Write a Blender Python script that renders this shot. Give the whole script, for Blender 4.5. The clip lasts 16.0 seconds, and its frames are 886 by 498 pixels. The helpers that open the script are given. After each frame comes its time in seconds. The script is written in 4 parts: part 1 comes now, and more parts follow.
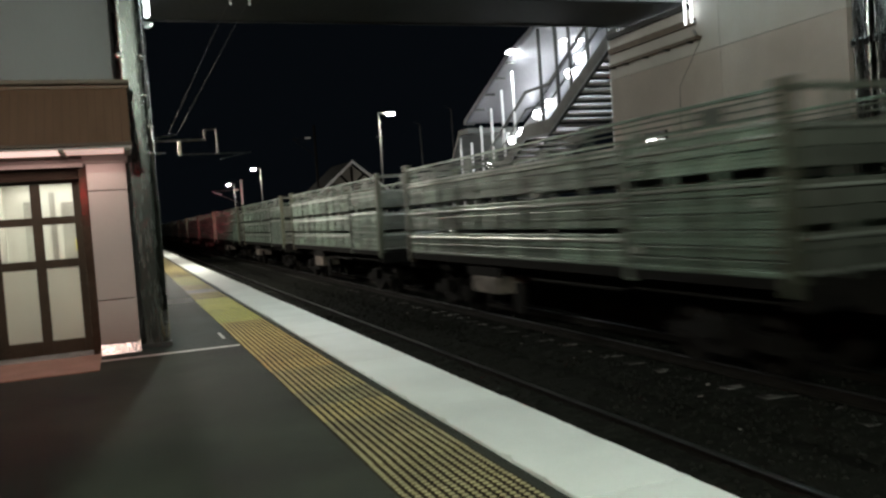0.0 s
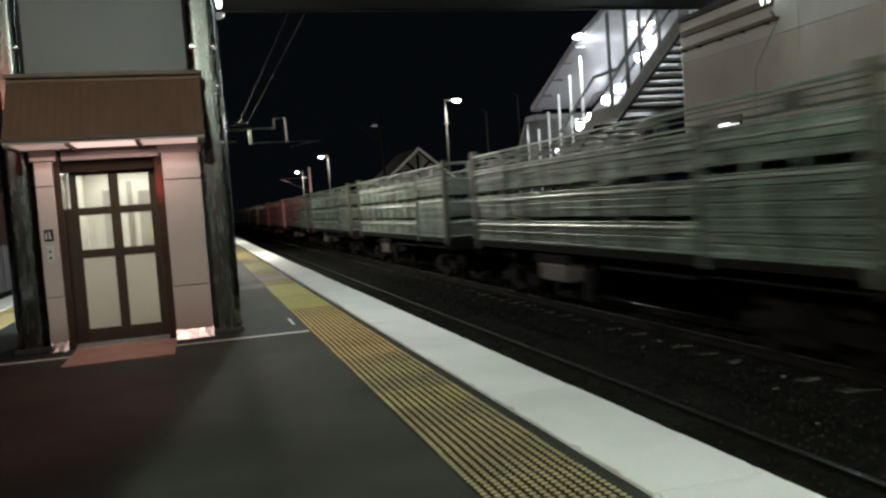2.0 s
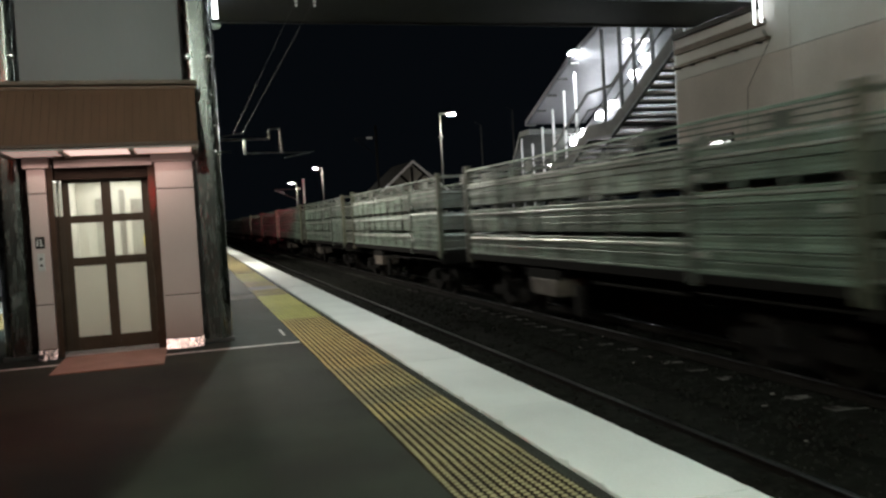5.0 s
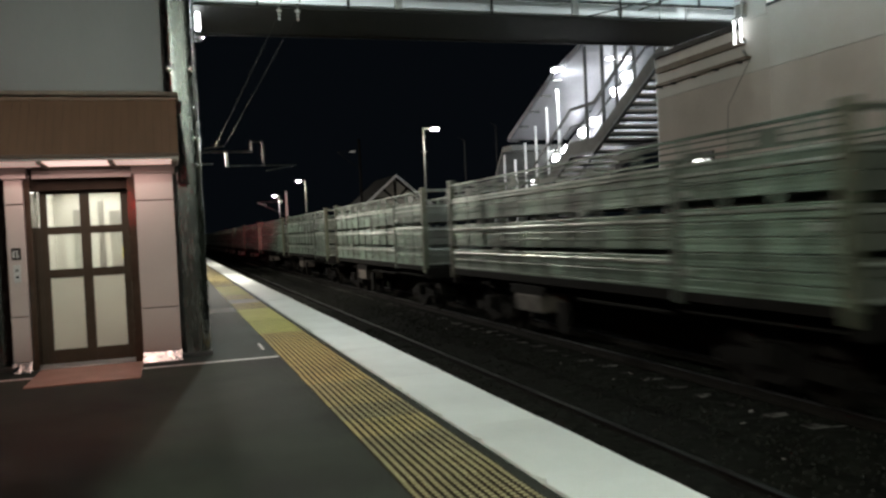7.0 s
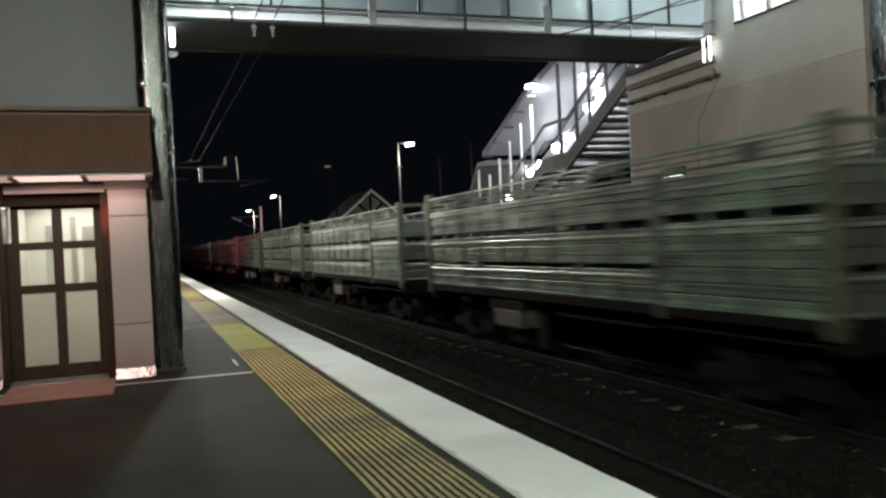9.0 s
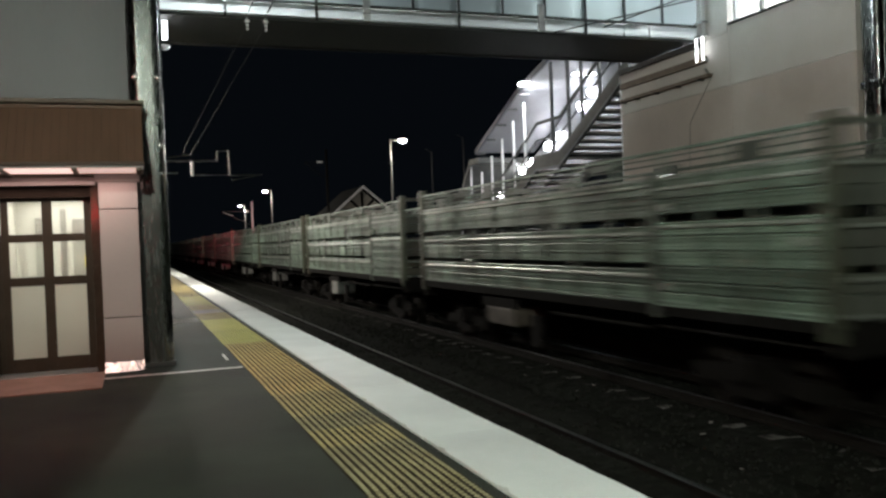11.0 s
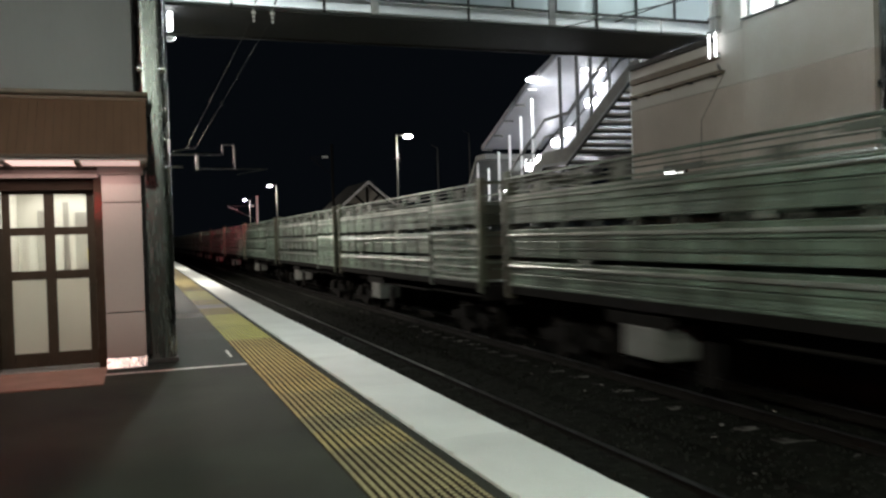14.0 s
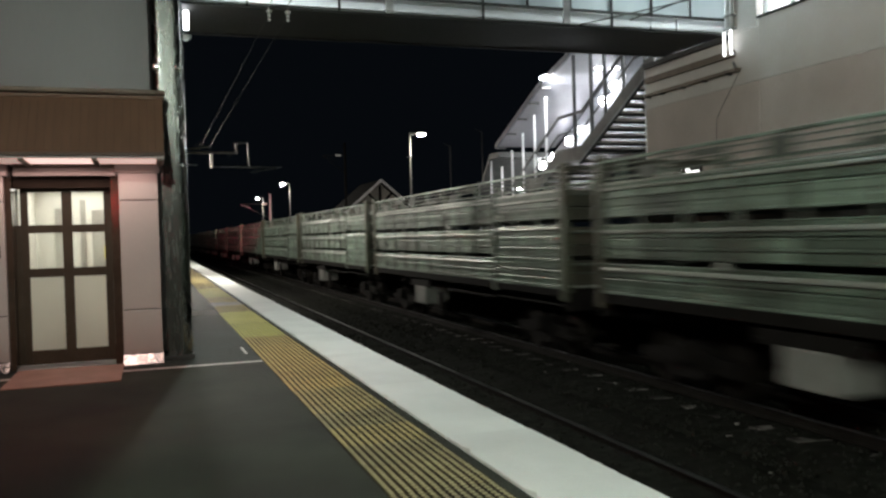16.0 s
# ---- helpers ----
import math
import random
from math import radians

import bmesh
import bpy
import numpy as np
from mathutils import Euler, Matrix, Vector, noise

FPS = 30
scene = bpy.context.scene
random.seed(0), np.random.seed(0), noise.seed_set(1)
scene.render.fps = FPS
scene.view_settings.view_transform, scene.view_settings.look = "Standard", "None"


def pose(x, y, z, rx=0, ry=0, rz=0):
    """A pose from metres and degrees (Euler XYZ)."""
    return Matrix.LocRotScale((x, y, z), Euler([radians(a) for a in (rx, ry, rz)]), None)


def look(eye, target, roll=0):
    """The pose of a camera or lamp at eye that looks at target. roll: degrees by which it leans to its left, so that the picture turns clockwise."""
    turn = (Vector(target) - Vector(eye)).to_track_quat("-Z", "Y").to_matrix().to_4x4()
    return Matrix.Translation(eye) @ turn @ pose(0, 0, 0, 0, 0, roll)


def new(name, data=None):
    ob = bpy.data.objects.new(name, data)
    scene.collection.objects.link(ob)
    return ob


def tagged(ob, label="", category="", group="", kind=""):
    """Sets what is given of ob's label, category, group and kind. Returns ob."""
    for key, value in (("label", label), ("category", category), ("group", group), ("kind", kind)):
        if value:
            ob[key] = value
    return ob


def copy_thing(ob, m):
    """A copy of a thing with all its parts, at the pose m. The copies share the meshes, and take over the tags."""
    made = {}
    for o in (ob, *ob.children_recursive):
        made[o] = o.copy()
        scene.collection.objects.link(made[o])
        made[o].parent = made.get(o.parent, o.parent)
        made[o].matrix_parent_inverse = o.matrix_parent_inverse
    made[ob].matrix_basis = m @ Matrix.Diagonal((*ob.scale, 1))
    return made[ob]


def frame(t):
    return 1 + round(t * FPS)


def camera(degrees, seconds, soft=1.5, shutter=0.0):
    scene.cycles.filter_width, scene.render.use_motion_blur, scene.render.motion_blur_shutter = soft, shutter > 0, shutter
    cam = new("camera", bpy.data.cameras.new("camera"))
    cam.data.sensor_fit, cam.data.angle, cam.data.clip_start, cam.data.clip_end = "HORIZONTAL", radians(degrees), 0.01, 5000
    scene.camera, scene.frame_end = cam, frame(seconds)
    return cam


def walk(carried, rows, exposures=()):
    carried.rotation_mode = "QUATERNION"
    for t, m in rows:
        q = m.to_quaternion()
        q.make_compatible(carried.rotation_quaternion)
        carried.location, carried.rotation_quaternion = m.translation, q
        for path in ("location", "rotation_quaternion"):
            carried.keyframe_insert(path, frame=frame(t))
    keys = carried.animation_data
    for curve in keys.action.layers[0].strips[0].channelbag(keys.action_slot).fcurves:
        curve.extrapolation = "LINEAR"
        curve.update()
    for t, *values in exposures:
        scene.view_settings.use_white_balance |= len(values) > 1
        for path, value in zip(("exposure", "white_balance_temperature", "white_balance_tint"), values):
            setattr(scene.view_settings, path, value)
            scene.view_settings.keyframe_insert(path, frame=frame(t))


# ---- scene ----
cam = camera(55.6, 16.0, soft=2.5, shutter=0.8)
PATH = [
    (0, (-0.012, 0.056, 1.531), (0.692, 1.926, 1.44), -4.0),
    (0.5, (-0.021, 0.061, 1.534), (0.673, 1.934, 1.447), -4.1),
    (1, (-0.028, 0.032, 1.524), (0.63, 1.918, 1.42), -4.0),
    (1.5, (-0.031, 0.065, 1.529), (0.575, 1.967, 1.413), -4.1),
    (2, (-0.021, 0.092, 1.539), (0.533, 2.011, 1.428), -4.1),
    (2.5, (-0.014, 0.096, 1.538), (0.519, 2.019, 1.413), -3.6),
    (3, (-0.013, 0.112, 1.53), (0.489, 2.044, 1.407), -3.6),
    (3.5, (0.012, 0.126, 1.538), (0.56, 2.046, 1.415), -3.8),
    (4, (-0.011, 0.083, 1.531), (0.562, 1.996, 1.427), -3.2),
    (6.5, (0.004, 0.066, 1.547), (0.574, 1.983, 1.484), -3.3),
    (7, (0.016, 0.078, 1.545), (0.629, 1.981, 1.496), -2.7),
    (7.5, (0.024, 0.048, 1.55), (0.658, 1.945, 1.514), -2.8),
    (8, (0.021, 0.022, 1.556), (0.673, 1.913, 1.533), -2.7),
    (8.5, (0.01, 0.008, 1.551), (0.676, 1.894, 1.535), -2.9),
    (11, (0.003, 0.009, 1.547), (0.692, 1.886, 1.522), -2.2),
    (11.5, (-0.001, -0.002, 1.537), (0.686, 1.877, 1.517), -2.1),
    (12, (0.0, -0.01, 1.544), (0.672, 1.873, 1.514), -2.0),
    (12.5, (-0.003, 0.02, 1.542), (0.666, 1.904, 1.502), -2.0),
    (13, (0.004, 0.041, 1.544), (0.663, 1.929, 1.502), -2.0),
    (13.5, (0.044, 0.34, 1.564), (0.713, 2.224, 1.526), -1.9),
    (14, (0.026, 0.199, 1.557), (0.705, 2.08, 1.523), -1.7),
    (14.5, (0.03, 0.205, 1.557), (0.703, 2.088, 1.516), -1.8),
    (15, (0.021, 0.203, 1.55), (0.672, 2.094, 1.524), -1.4),
    (15.5, (0.021, 0.211, 1.544), (0.682, 2.098, 1.504), -1.5),
    (16, (-0.01, 0.195, 1.553), (0.642, 2.086, 1.516), -1.6),
]
walk(cam, [(t, look(e, a, r)) for t, e, a, r in PATH],
     exposures=[(0.0, -0.04, 6500, 7), (3.0, -0.10, 6500, 7), (4.2, -0.09, 6500, 7), (6.3, -0.04, 6500, 8), (8.5, 0.03, 6500, 9), (11.0, 0.02, 6500, 10), (16.0, 0.02, 6500, 10)])

# ---------------------------------------------------------------- light
world = bpy.data.worlds.new("night")
world.use_nodes = True
scene.world = world
world.node_tree.nodes["Background"].inputs["Color"].default_value = (0.30, 0.42, 0.60, 1)
world.node_tree.nodes["Background"].inputs["Strength"].default_value = 0.006

COOL, NEUTRAL = (0.90, 1.0, 0.84), (1.0, 0.93, 0.82)


def spot(x, y, z, watts, colour, cone=150, size=0.12, target=None, blend=0.5):
    data = bpy.data.lights.new("lamp_light", "SPOT")
    data.energy, data.color, data.spot_size, data.spot_blend, data.shadow_soft_size = watts, colour, radians(cone), blend, size
    ob = new("lamp_light", data)
    ob.matrix_world = look((x, y, z), target or (x + 0.001, y, 0))
    return ob


def bulb(x, y, z, watts, colour, size=0.12):
    data = bpy.data.lights.new("lamp_light", "POINT")
    data.energy, data.color, data.shadow_soft_size = watts, colour, size
    ob = new("lamp_light", data)
    ob.location = (x, y, z)
    return ob


def area(x, y, z, sx, sy, watts, colour, target=None):
    data = bpy.data.lights.new("panel_light", "AREA")
    data.shape, data.size, data.size_y, data.energy, data.color = "RECTANGLE", sx, sy, watts, colour
    ob = new("panel_light", data)
    ob.matrix_world = look((x, y, z), target or (x + 0.0001, y, z - 1))
    return ob


# street lamps along the two platforms: x, y, height, watts
# near lamps at y 33, 52: unseen, added to light edge and train
NEAR_LAMPS = [(-1.53, -1.7, 6.5, 2420), (0.7, 33.0, 5.0, 1900), (0.9, 52.0, 5.0, 1500)]
# far lamps at negative y are out of view, placed by post glints
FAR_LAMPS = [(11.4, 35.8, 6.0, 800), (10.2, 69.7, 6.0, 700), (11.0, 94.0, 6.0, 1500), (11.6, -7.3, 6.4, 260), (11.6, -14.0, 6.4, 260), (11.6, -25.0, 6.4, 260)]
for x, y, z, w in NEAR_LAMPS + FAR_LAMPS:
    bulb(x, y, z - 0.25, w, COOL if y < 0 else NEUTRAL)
area(-0.97, 11.25, 2.46, 2.0, 0.5, 12, (1.0, 0.68, 0.60))          # awning over the lift door
spot(0.66, 13.42, 4.62, 440, (0.94, 1.0, 0.95), 128, 0.03)          # wall lamp on the tower side under the bridge
area(-1.0, 13.1, 2.34, 0.9, 1.0, 15, (1.0, 0.97, 0.91))            # inside the lift car
area(1.5, 13.95, 7.2, 1.6, 0.4, 2800, (0.93, 0.98, 1.0))            # inside the footbridge, tower end
area(9.3, 13.7, 7.2, 1.2, 0.4, 1500, (0.93, 0.98, 1.0))            # inside the footbridge, stair end
area(5.3, 13.95, 7.2, 3.0, 0.3, 25, (0.90, 1.0, 0.98))            # inside the footbridge, middle
area(11.1, 12.5, 7.2, 1.4, 3.0, 300, (0.84, 0.92, 1.0))            # inside the far lift landing
for y, z, w in ((17.5, 6.2, 5), (20.6, 5.30, 22), (22.6, 4.36, 20), (24.5, 3.7, 14)):   # stair lamps on the far side panel
    area(11.92, y, z, 0.3, 0.2, w, (0.95, 0.97, 1.0), (10.6, y, z - 1.6))
spot(10.07, 20.59, 5.58, 420, (0.95, 0.98, 1.0), 120, 0.1, (12.0, 21.2, 4.4))   # flood lamp at the stair roof
spot(1.25, 40.0, 3.0, 14000, (1.0, 0.03, 0.11), 17, 0.1, (6.95, 70.0, 3.6), 1.0)      # signal, red aspect
bulb(-3.80, 4.50, 4.40, 85, (1.0, 0.16, 0.09), 0.10)               # the red sign's glow all round
spot(-3.72, 4.72, 4.4, 400, (1.0, 0.24, 0.13), 50, 0.15, (-1.0, 8.5, 0.0), 1.0)     # beam of the unseen red sign, added to redden the floor

# ---------------------------------------------------------------- materials


def mat(name, colour, rough=0.6, metal=0.0, vary=0.25, scale=3.0, fine=40.0, bump=0.15, dirt=None, per_object=0.0, stretch=(1, 1, 1), spec=0.5, grain_amount=0.35):
    """A surface with blotches, grain, fine relief and, where given, dirt of another colour."""
    m = bpy.data.materials.new(name)
    m.use_nodes = True
    nt = m.node_tree
    n, link = nt.nodes, nt.links.new
    b = n["Principled BSDF"]
    co = n.new("ShaderNodeTexCoord")
    mp = n.new("ShaderNodeMapping")
    mp.inputs["Scale"].default_value = stretch
    link(co.outputs["Object"], mp.inputs["Vector"])
    if per_object:
        which = n.new("ShaderNodeObjectInfo")
        shift = n.new("ShaderNodeMath")
        shift.operation, shift.inputs[1].default_value = "MULTIPLY", 61.0
        link(which.outputs["Random"], shift.inputs[0])
        link(shift.outputs["Value"], mp.inputs["Location"])
    big, small = n.new("ShaderNodeTexNoise"), n.new("ShaderNodeTexNoise")
    big.inputs["Scale"].default_value, big.inputs["Detail"].default_value = scale, 5
    small.inputs["Scale"].default_value, small.inputs["Detail"].default_value = fine, 4
    link(mp.outputs["Vector"], big.inputs["Vector"])
    link(mp.outputs["Vector"], small.inputs["Vector"])
    ramp = n.new("ShaderNodeValToRGB")
    c = colour
    ramp.color_ramp.elements[0].position, ramp.color_ramp.elements[1].position = 0.3, 0.72
    ramp.color_ramp.elements[0].color = (c[0] * (1 - vary), c[1] * (1 - vary), c[2] * (1 - vary), 1)
    ramp.color_ramp.elements[1].color = (min(1, c[0] * (1 + vary)), min(1, c[1] * (1 + vary)), min(1, c[2] * (1 + vary)), 1)
    link(big.outputs["Fac"], ramp.inputs["Fac"])
    grain = n.new("ShaderNodeMixRGB")
    grain.blend_type, grain.inputs["Fac"].default_value = "OVERLAY", grain_amount
    link(ramp.outputs["Color"], grain.inputs[1])
    link(small.outputs["Fac"], grain.inputs[2])
    out = grain.outputs["Color"]
    if dirt:
        stain = n.new("ShaderNodeTexNoise")
        stain.inputs["Scale"].default_value, stain.inputs["Detail"].default_value = scale * 0.6, 8
        link(co.outputs["Object"], stain.inputs["Vector"])
        cut = n.new("ShaderNodeValToRGB")
        cut.color_ramp.elements[0].position, cut.color_ramp.elements[1].position = 0.50, 0.68
        link(stain.outputs["Fac"], cut.inputs["Fac"])
        mix = n.new("ShaderNodeMixRGB")
        mix.inputs[2].default_value = (*dirt, 1)
        link(cut.outputs["Color"], mix.inputs["Fac"])
        link(out, mix.inputs[1])
        out = mix.outputs["Color"]
    if per_object:
        info = n.new("ShaderNodeObjectInfo")
        span = n.new("ShaderNodeMapRange")
        span.inputs["To Min"].default_value, span.inputs["To Max"].default_value = 1 - per_object, 1 + per_object
        link(info.outputs["Random"], span.inputs["Value"])
        hsv = n.new("ShaderNodeHueSaturation")
        link(span.outputs["Result"], hsv.inputs["Value"])
        link(out, hsv.inputs["Color"])
        out = hsv.outputs["Color"]
    link(out, b.inputs["Base Color"])
    rr = n.new("ShaderNodeMapRange")
    rr.inputs["To Min"].default_value, rr.inputs["To Max"].default_value = max(0.02, rough - min(0.12, rough * 0.5)), min(1, rough + min(0.12, rough * 0.5))
    link(small.outputs["Fac"], rr.inputs["Value"])
    link(rr.outputs["Result"], b.inputs["Roughness"])
    b.inputs["Metallic"].default_value = metal
    b.inputs["Specular IOR Level"].default_value = spec
    if bump:
        bp = n.new("ShaderNodeBump")
        bp.inputs["Strength"].default_value, bp.inputs["Distance"].default_value = bump, 0.02
        link(small.outputs["Fac"], bp.inputs["Height"])
        link(bp.outputs["Normal"], b.inputs["Normal"])
    return m


def glow(name, colour, strength):
    m = bpy.data.materials.new(name)
    m.use_nodes = True
    b = m.node_tree.nodes["Principled BSDF"]
    b.inputs["Base Color"].default_value = (*colour, 1)
    b.inputs["Emission Color"].default_value = (*colour, 1)
    b.inputs["Emission Strength"].default_value = strength
    return m


def glass(name, tint, rough=0.02, frost=0.0):
    m = bpy.data.materials.new(name)
    m.use_nodes = True
    b = m.node_tree.nodes["Principled BSDF"]
    b.inputs["Base Color"].default_value = (*tint, 1)
    b.inputs["Roughness"].default_value = max(rough, frost)
    b.inputs["Transmission Weight"].default_value = 1.0
    b.inputs["IOR"].default_value = 1.08 if frost else 1.45
    return m


ASPHALT = mat("asphalt", (0.031, 0.037, 0.027), 0.75, 0, 0.35, 0.9, 120, 0.5, dirt=(0.024, 0.024, 0.021), spec=0.12)
# bluish tint paints in the cool light from the bridge
ASPHALT_COOL_LIT = mat("asphalt_cool_lit", (0.028, 0.039, 0.035), 0.7, 0, 0.3, 0.8, 120, 0.4, dirt=(0.022, 0.029, 0.026), spec=0.12)
WHITE_PAINT = mat("white_edge_paint", (0.80, 0.84, 0.81), 0.6, 0, 0.07, 1.5, 60, 0.12, per_object=0.05)
LINE_PAINT = mat("worn_line_paint", (0.58, 0.58, 0.55), 0.7, 0, 0.3, 6, 60, 0.2)
# dull near, warm further on: growing lamp light put into the yellow
YELLOW_DULL = mat("tactile_dull_yellow", (0.35, 0.31, 0.155), 0.6, 0, 0.2, 4, 80, 0.15, dirt=(0.30, 0.25, 0.11), per_object=0.12)
YELLOW_WARM = mat("tactile_warm_yellow", (0.55, 0.415, 0.15), 0.6, 0, 0.15, 4, 80, 0.15, dirt=(0.46, 0.30, 0.09), per_object=0.10)
YELLOW = mat("tactile_yellow", (0.44, 0.36, 0.15), 0.6, 0, 0.2, 4, 80, 0.15, dirt=(0.36, 0.29, 0.11), per_object=0.12)
# greener yellow: the bright white light further on is in the colour
YELLOW_LIT = mat("tactile_lit_yellow", (0.50, 0.46, 0.11), 0.6, 0, 0.15, 3, 80, 0.12, per_object=0.08)
# lighter base, so the dark rows fade out further on
YELLOW_LINED = mat("tactile_mid_base", (0.17, 0.15, 0.035), 0.65, 0, 0.25, 4, 80, 0.15, per_object=0.1)
YELLOW_FADED = mat("tactile_faded", (0.42, 0.36, 0.24), 0.65, 0, 0.2, 3, 80, 0.12, per_object=0.1)
# much darker yellow-brown between the domes
YELLOW_GAP = mat("tactile_dark_base", (0.022, 0.015, 0.005), 0.8, 0, 0.3, 4, 80, 0.2, per_object=0.12, spec=0.1)
TERRACOTTA = mat("threshold_paving", (0.34, 0.215, 0.17), 0.7, 0, 0.15, 3, 80, 0.2)
CONCRETE = mat("concrete", (0.24, 0.23, 0.21), 0.85, 0, 0.25, 1.2, 50, 0.3, dirt=(0.12, 0.11, 0.10))
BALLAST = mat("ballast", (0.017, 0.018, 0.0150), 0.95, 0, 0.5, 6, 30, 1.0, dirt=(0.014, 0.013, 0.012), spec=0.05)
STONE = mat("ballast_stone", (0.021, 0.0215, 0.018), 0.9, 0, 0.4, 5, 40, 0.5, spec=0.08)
SLEEPER = mat("sleeper_concrete", (0.15, 0.145, 0.137), 0.85, 0, 0.35, 4, 50, 0.3, dirt=(0.025, 0.022, 0.02), per_object=0.5, spec=0.1)
RAIL_STEEL = mat("rail_rust", (0.010, 0.008, 0.0065), 0.8, 0.0, 0.3, 8, 60, 0.2, spec=0.15)
POLE_STEEL = mat("weathered_pole", (0.075, 0.078, 0.075), 0.6, 0.2, 0.2, 4, 50, 0.06)
RAIL_HEAD = mat("rail_head", (0.30, 0.30, 0.31), 0.34, 1.0, 0.15, 3, 60, 0.02)
STAINLESS = mat("stainless", (0.115, 0.120, 0.116), 0.26, 1.0, 0.12, 1.2, 30, 0.015, stretch=(1, 1, 0.15))
STAINLESS.node_tree.nodes["Principled BSDF"].inputs["Coat Weight"].default_value = 0.4
STAINLESS.node_tree.nodes["Principled BSDF"].inputs["Coat Roughness"].default_value = 0.05
STAINLESS.node_tree.nodes["Principled BSDF"].inputs["Coat IOR"].default_value = 2.0
# for the added domes that imitate lamp glints on the posts
CHROME = mat("chrome_glint_dome", (0.88, 0.90, 0.88), 0.22, 1.0, 0.05, 4, 30, 0.0)
POLISHED = mat("polished_plate", (0.55, 0.56, 0.55), 0.14, 1.0, 0.15, 9, 14, 0.5)
TOWER_SHEET = mat("tower_sheet_metal", (0.084, 0.082, 0.090), 0.46, 0.15, 0.06, 0.35, 14, 0.02, stretch=(2.5, 1.4, 0.5), grain_amount=0.10)
APRON = mat("awning_brown_panel", (0.160, 0.092, 0.062), 0.55, 0.0, 0.12, 2.0, 30, 0.03, stretch=(3, 1, 0.5), grain_amount=0.15)
CLADDING = mat("pillar_panel", (0.42, 0.355, 0.345), 0.38, 0.0, 0.06, 1.2, 30, 0.03, grain_amount=0.05)
DARK_FRAME = mat("bronze_door_frame", (0.044, 0.030, 0.021), 0.45, 0.0, 0.2, 3, 40, 0.05, spec=0.15)
DARK_STEEL = mat("dark_steel", (0.045, 0.048, 0.050), 0.5, 0.3, 0.3, 2, 40, 0.1)
BLACK = mat("joint_black", (0.015, 0.015, 0.015), 0.8, 0, 0.2, 4, 40, 0.1)
GALV = mat("galvanised", (0.42, 0.43, 0.44), 0.45, 0.75, 0.2, 4, 50, 0.06)
WHITE_STEEL = mat("white_steel", (0.70, 0.71, 0.72), 0.45, 0, 0.1, 2, 40, 0.05)
CAR_WALL = mat("lift_car_wall", (0.62, 0.60, 0.54), 0.45, 0, 0.1, 1.5, 30, 0.03, grain_amount=0.1)
CAR_DARK = mat("lift_car_panel", (0.20, 0.19, 0.17), 0.4, 0.4, 0.15, 3, 30, 0.03)
CAR_GREY = mat("lift_car_steel_panel", (0.40, 0.38, 0.34), 0.35, 0.4, 0.1, 2, 30, 0.03)
NOTICE = mat("yellow_notice", (0.75, 0.62, 0.12), 0.5, 0, 0.05, 4, 40, 0.02)
TRAY = mat("cable_tray_brown", (0.155, 0.118, 0.092), 0.6, 0.1, 0.25, 3, 30, 0.1)
CONCRETE_WALL = mat("tower_concrete_panel", (0.63, 0.605, 0.575), 0.62, 0, 0.12, 0.6, 18, 0.08, dirt=(0.52, 0.475, 0.435), grain_amount=0.12)
WALL_LOWER = mat("tower_lower_panel", (0.58, 0.505, 0.465), 0.66, 0, 0.12, 0.6, 18, 0.08, dirt=(0.45, 0.375, 0.335), grain_amount=0.12)
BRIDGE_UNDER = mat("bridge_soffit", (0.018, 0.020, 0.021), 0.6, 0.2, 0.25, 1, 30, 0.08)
KICK = mat("bridge_kick_panel", (0.60, 0.645, 0.645), 0.5, 0, 0.08, 1.2, 30, 0.0)
KICK.node_tree.nodes["Principled BSDF"].inputs["Transmission Weight"].default_value = 0.8
KICK.node_tree.nodes["Principled BSDF"].inputs["IOR"].default_value = 1.08
STAIR_PANEL = mat("stair_side_panel", (0.27, 0.275, 0.30), 0.5, 0.3, 0.1, 1.2, 30, 0.05)
BRICK_RED = mat("dark_red_wall", (0.05, 0.025, 0.022), 0.85, 0, 0.25, 2, 30, 0.2)
FENCE_GREY = mat("fence_panel_grey", (0.13, 0.137, 0.16), 0.6, 0.1, 0.2, 2, 30, 0.1)
TIMBER_PALE = mat("weatherboard", (0.32, 0.30, 0.27), 0.8, 0, 0.15, 2, 40, 0.15)
ROOF_DARK = mat("roof_iron", (0.014, 0.013, 0.012), 0.9, 0.0, 0.2, 2, 30, 0.1, spec=0.05)
WAGON = mat("wagon_grey_green", (0.185, 0.250, 0.198), 0.40, 0.25, 0.50, 1.4, 26, 0.10, dirt=(0.075, 0.088, 0.066), per_object=0.40, stretch=(1, 1.6, 0.6))
# paler than the boards: the ledges' bright glints are in the colour
WAGON_LEDGE = mat("wagon_glint_ledge", (0.43, 0.46, 0.415), 0.30, 0.4, 0.2, 1.2, 30, 0.05, dirt=(0.24, 0.25, 0.22), per_object=0.2)
WAGON_DARK = mat("wagon_dull_stake", (0.105, 0.12, 0.10), 0.55, 0.2, 0.3, 2, 30, 0.1, per_object=0.3)
WAGON_POST = mat("wagon_post_olive", (0.105, 0.115, 0.080), 0.5, 0.2, 0.3, 2, 30, 0.1, dirt=(0.09, 0.08, 0.055), per_object=0.25)
# paler early ends: bridge light on their slats is put into the colour
WAGON_END_PALE = mat("wagon_end_pale", (0.16, 0.172, 0.148), 0.40, 0.35, 0.3, 1.5, 30, 0.1, dirt=(0.14, 0.14, 0.12), per_object=0.2)
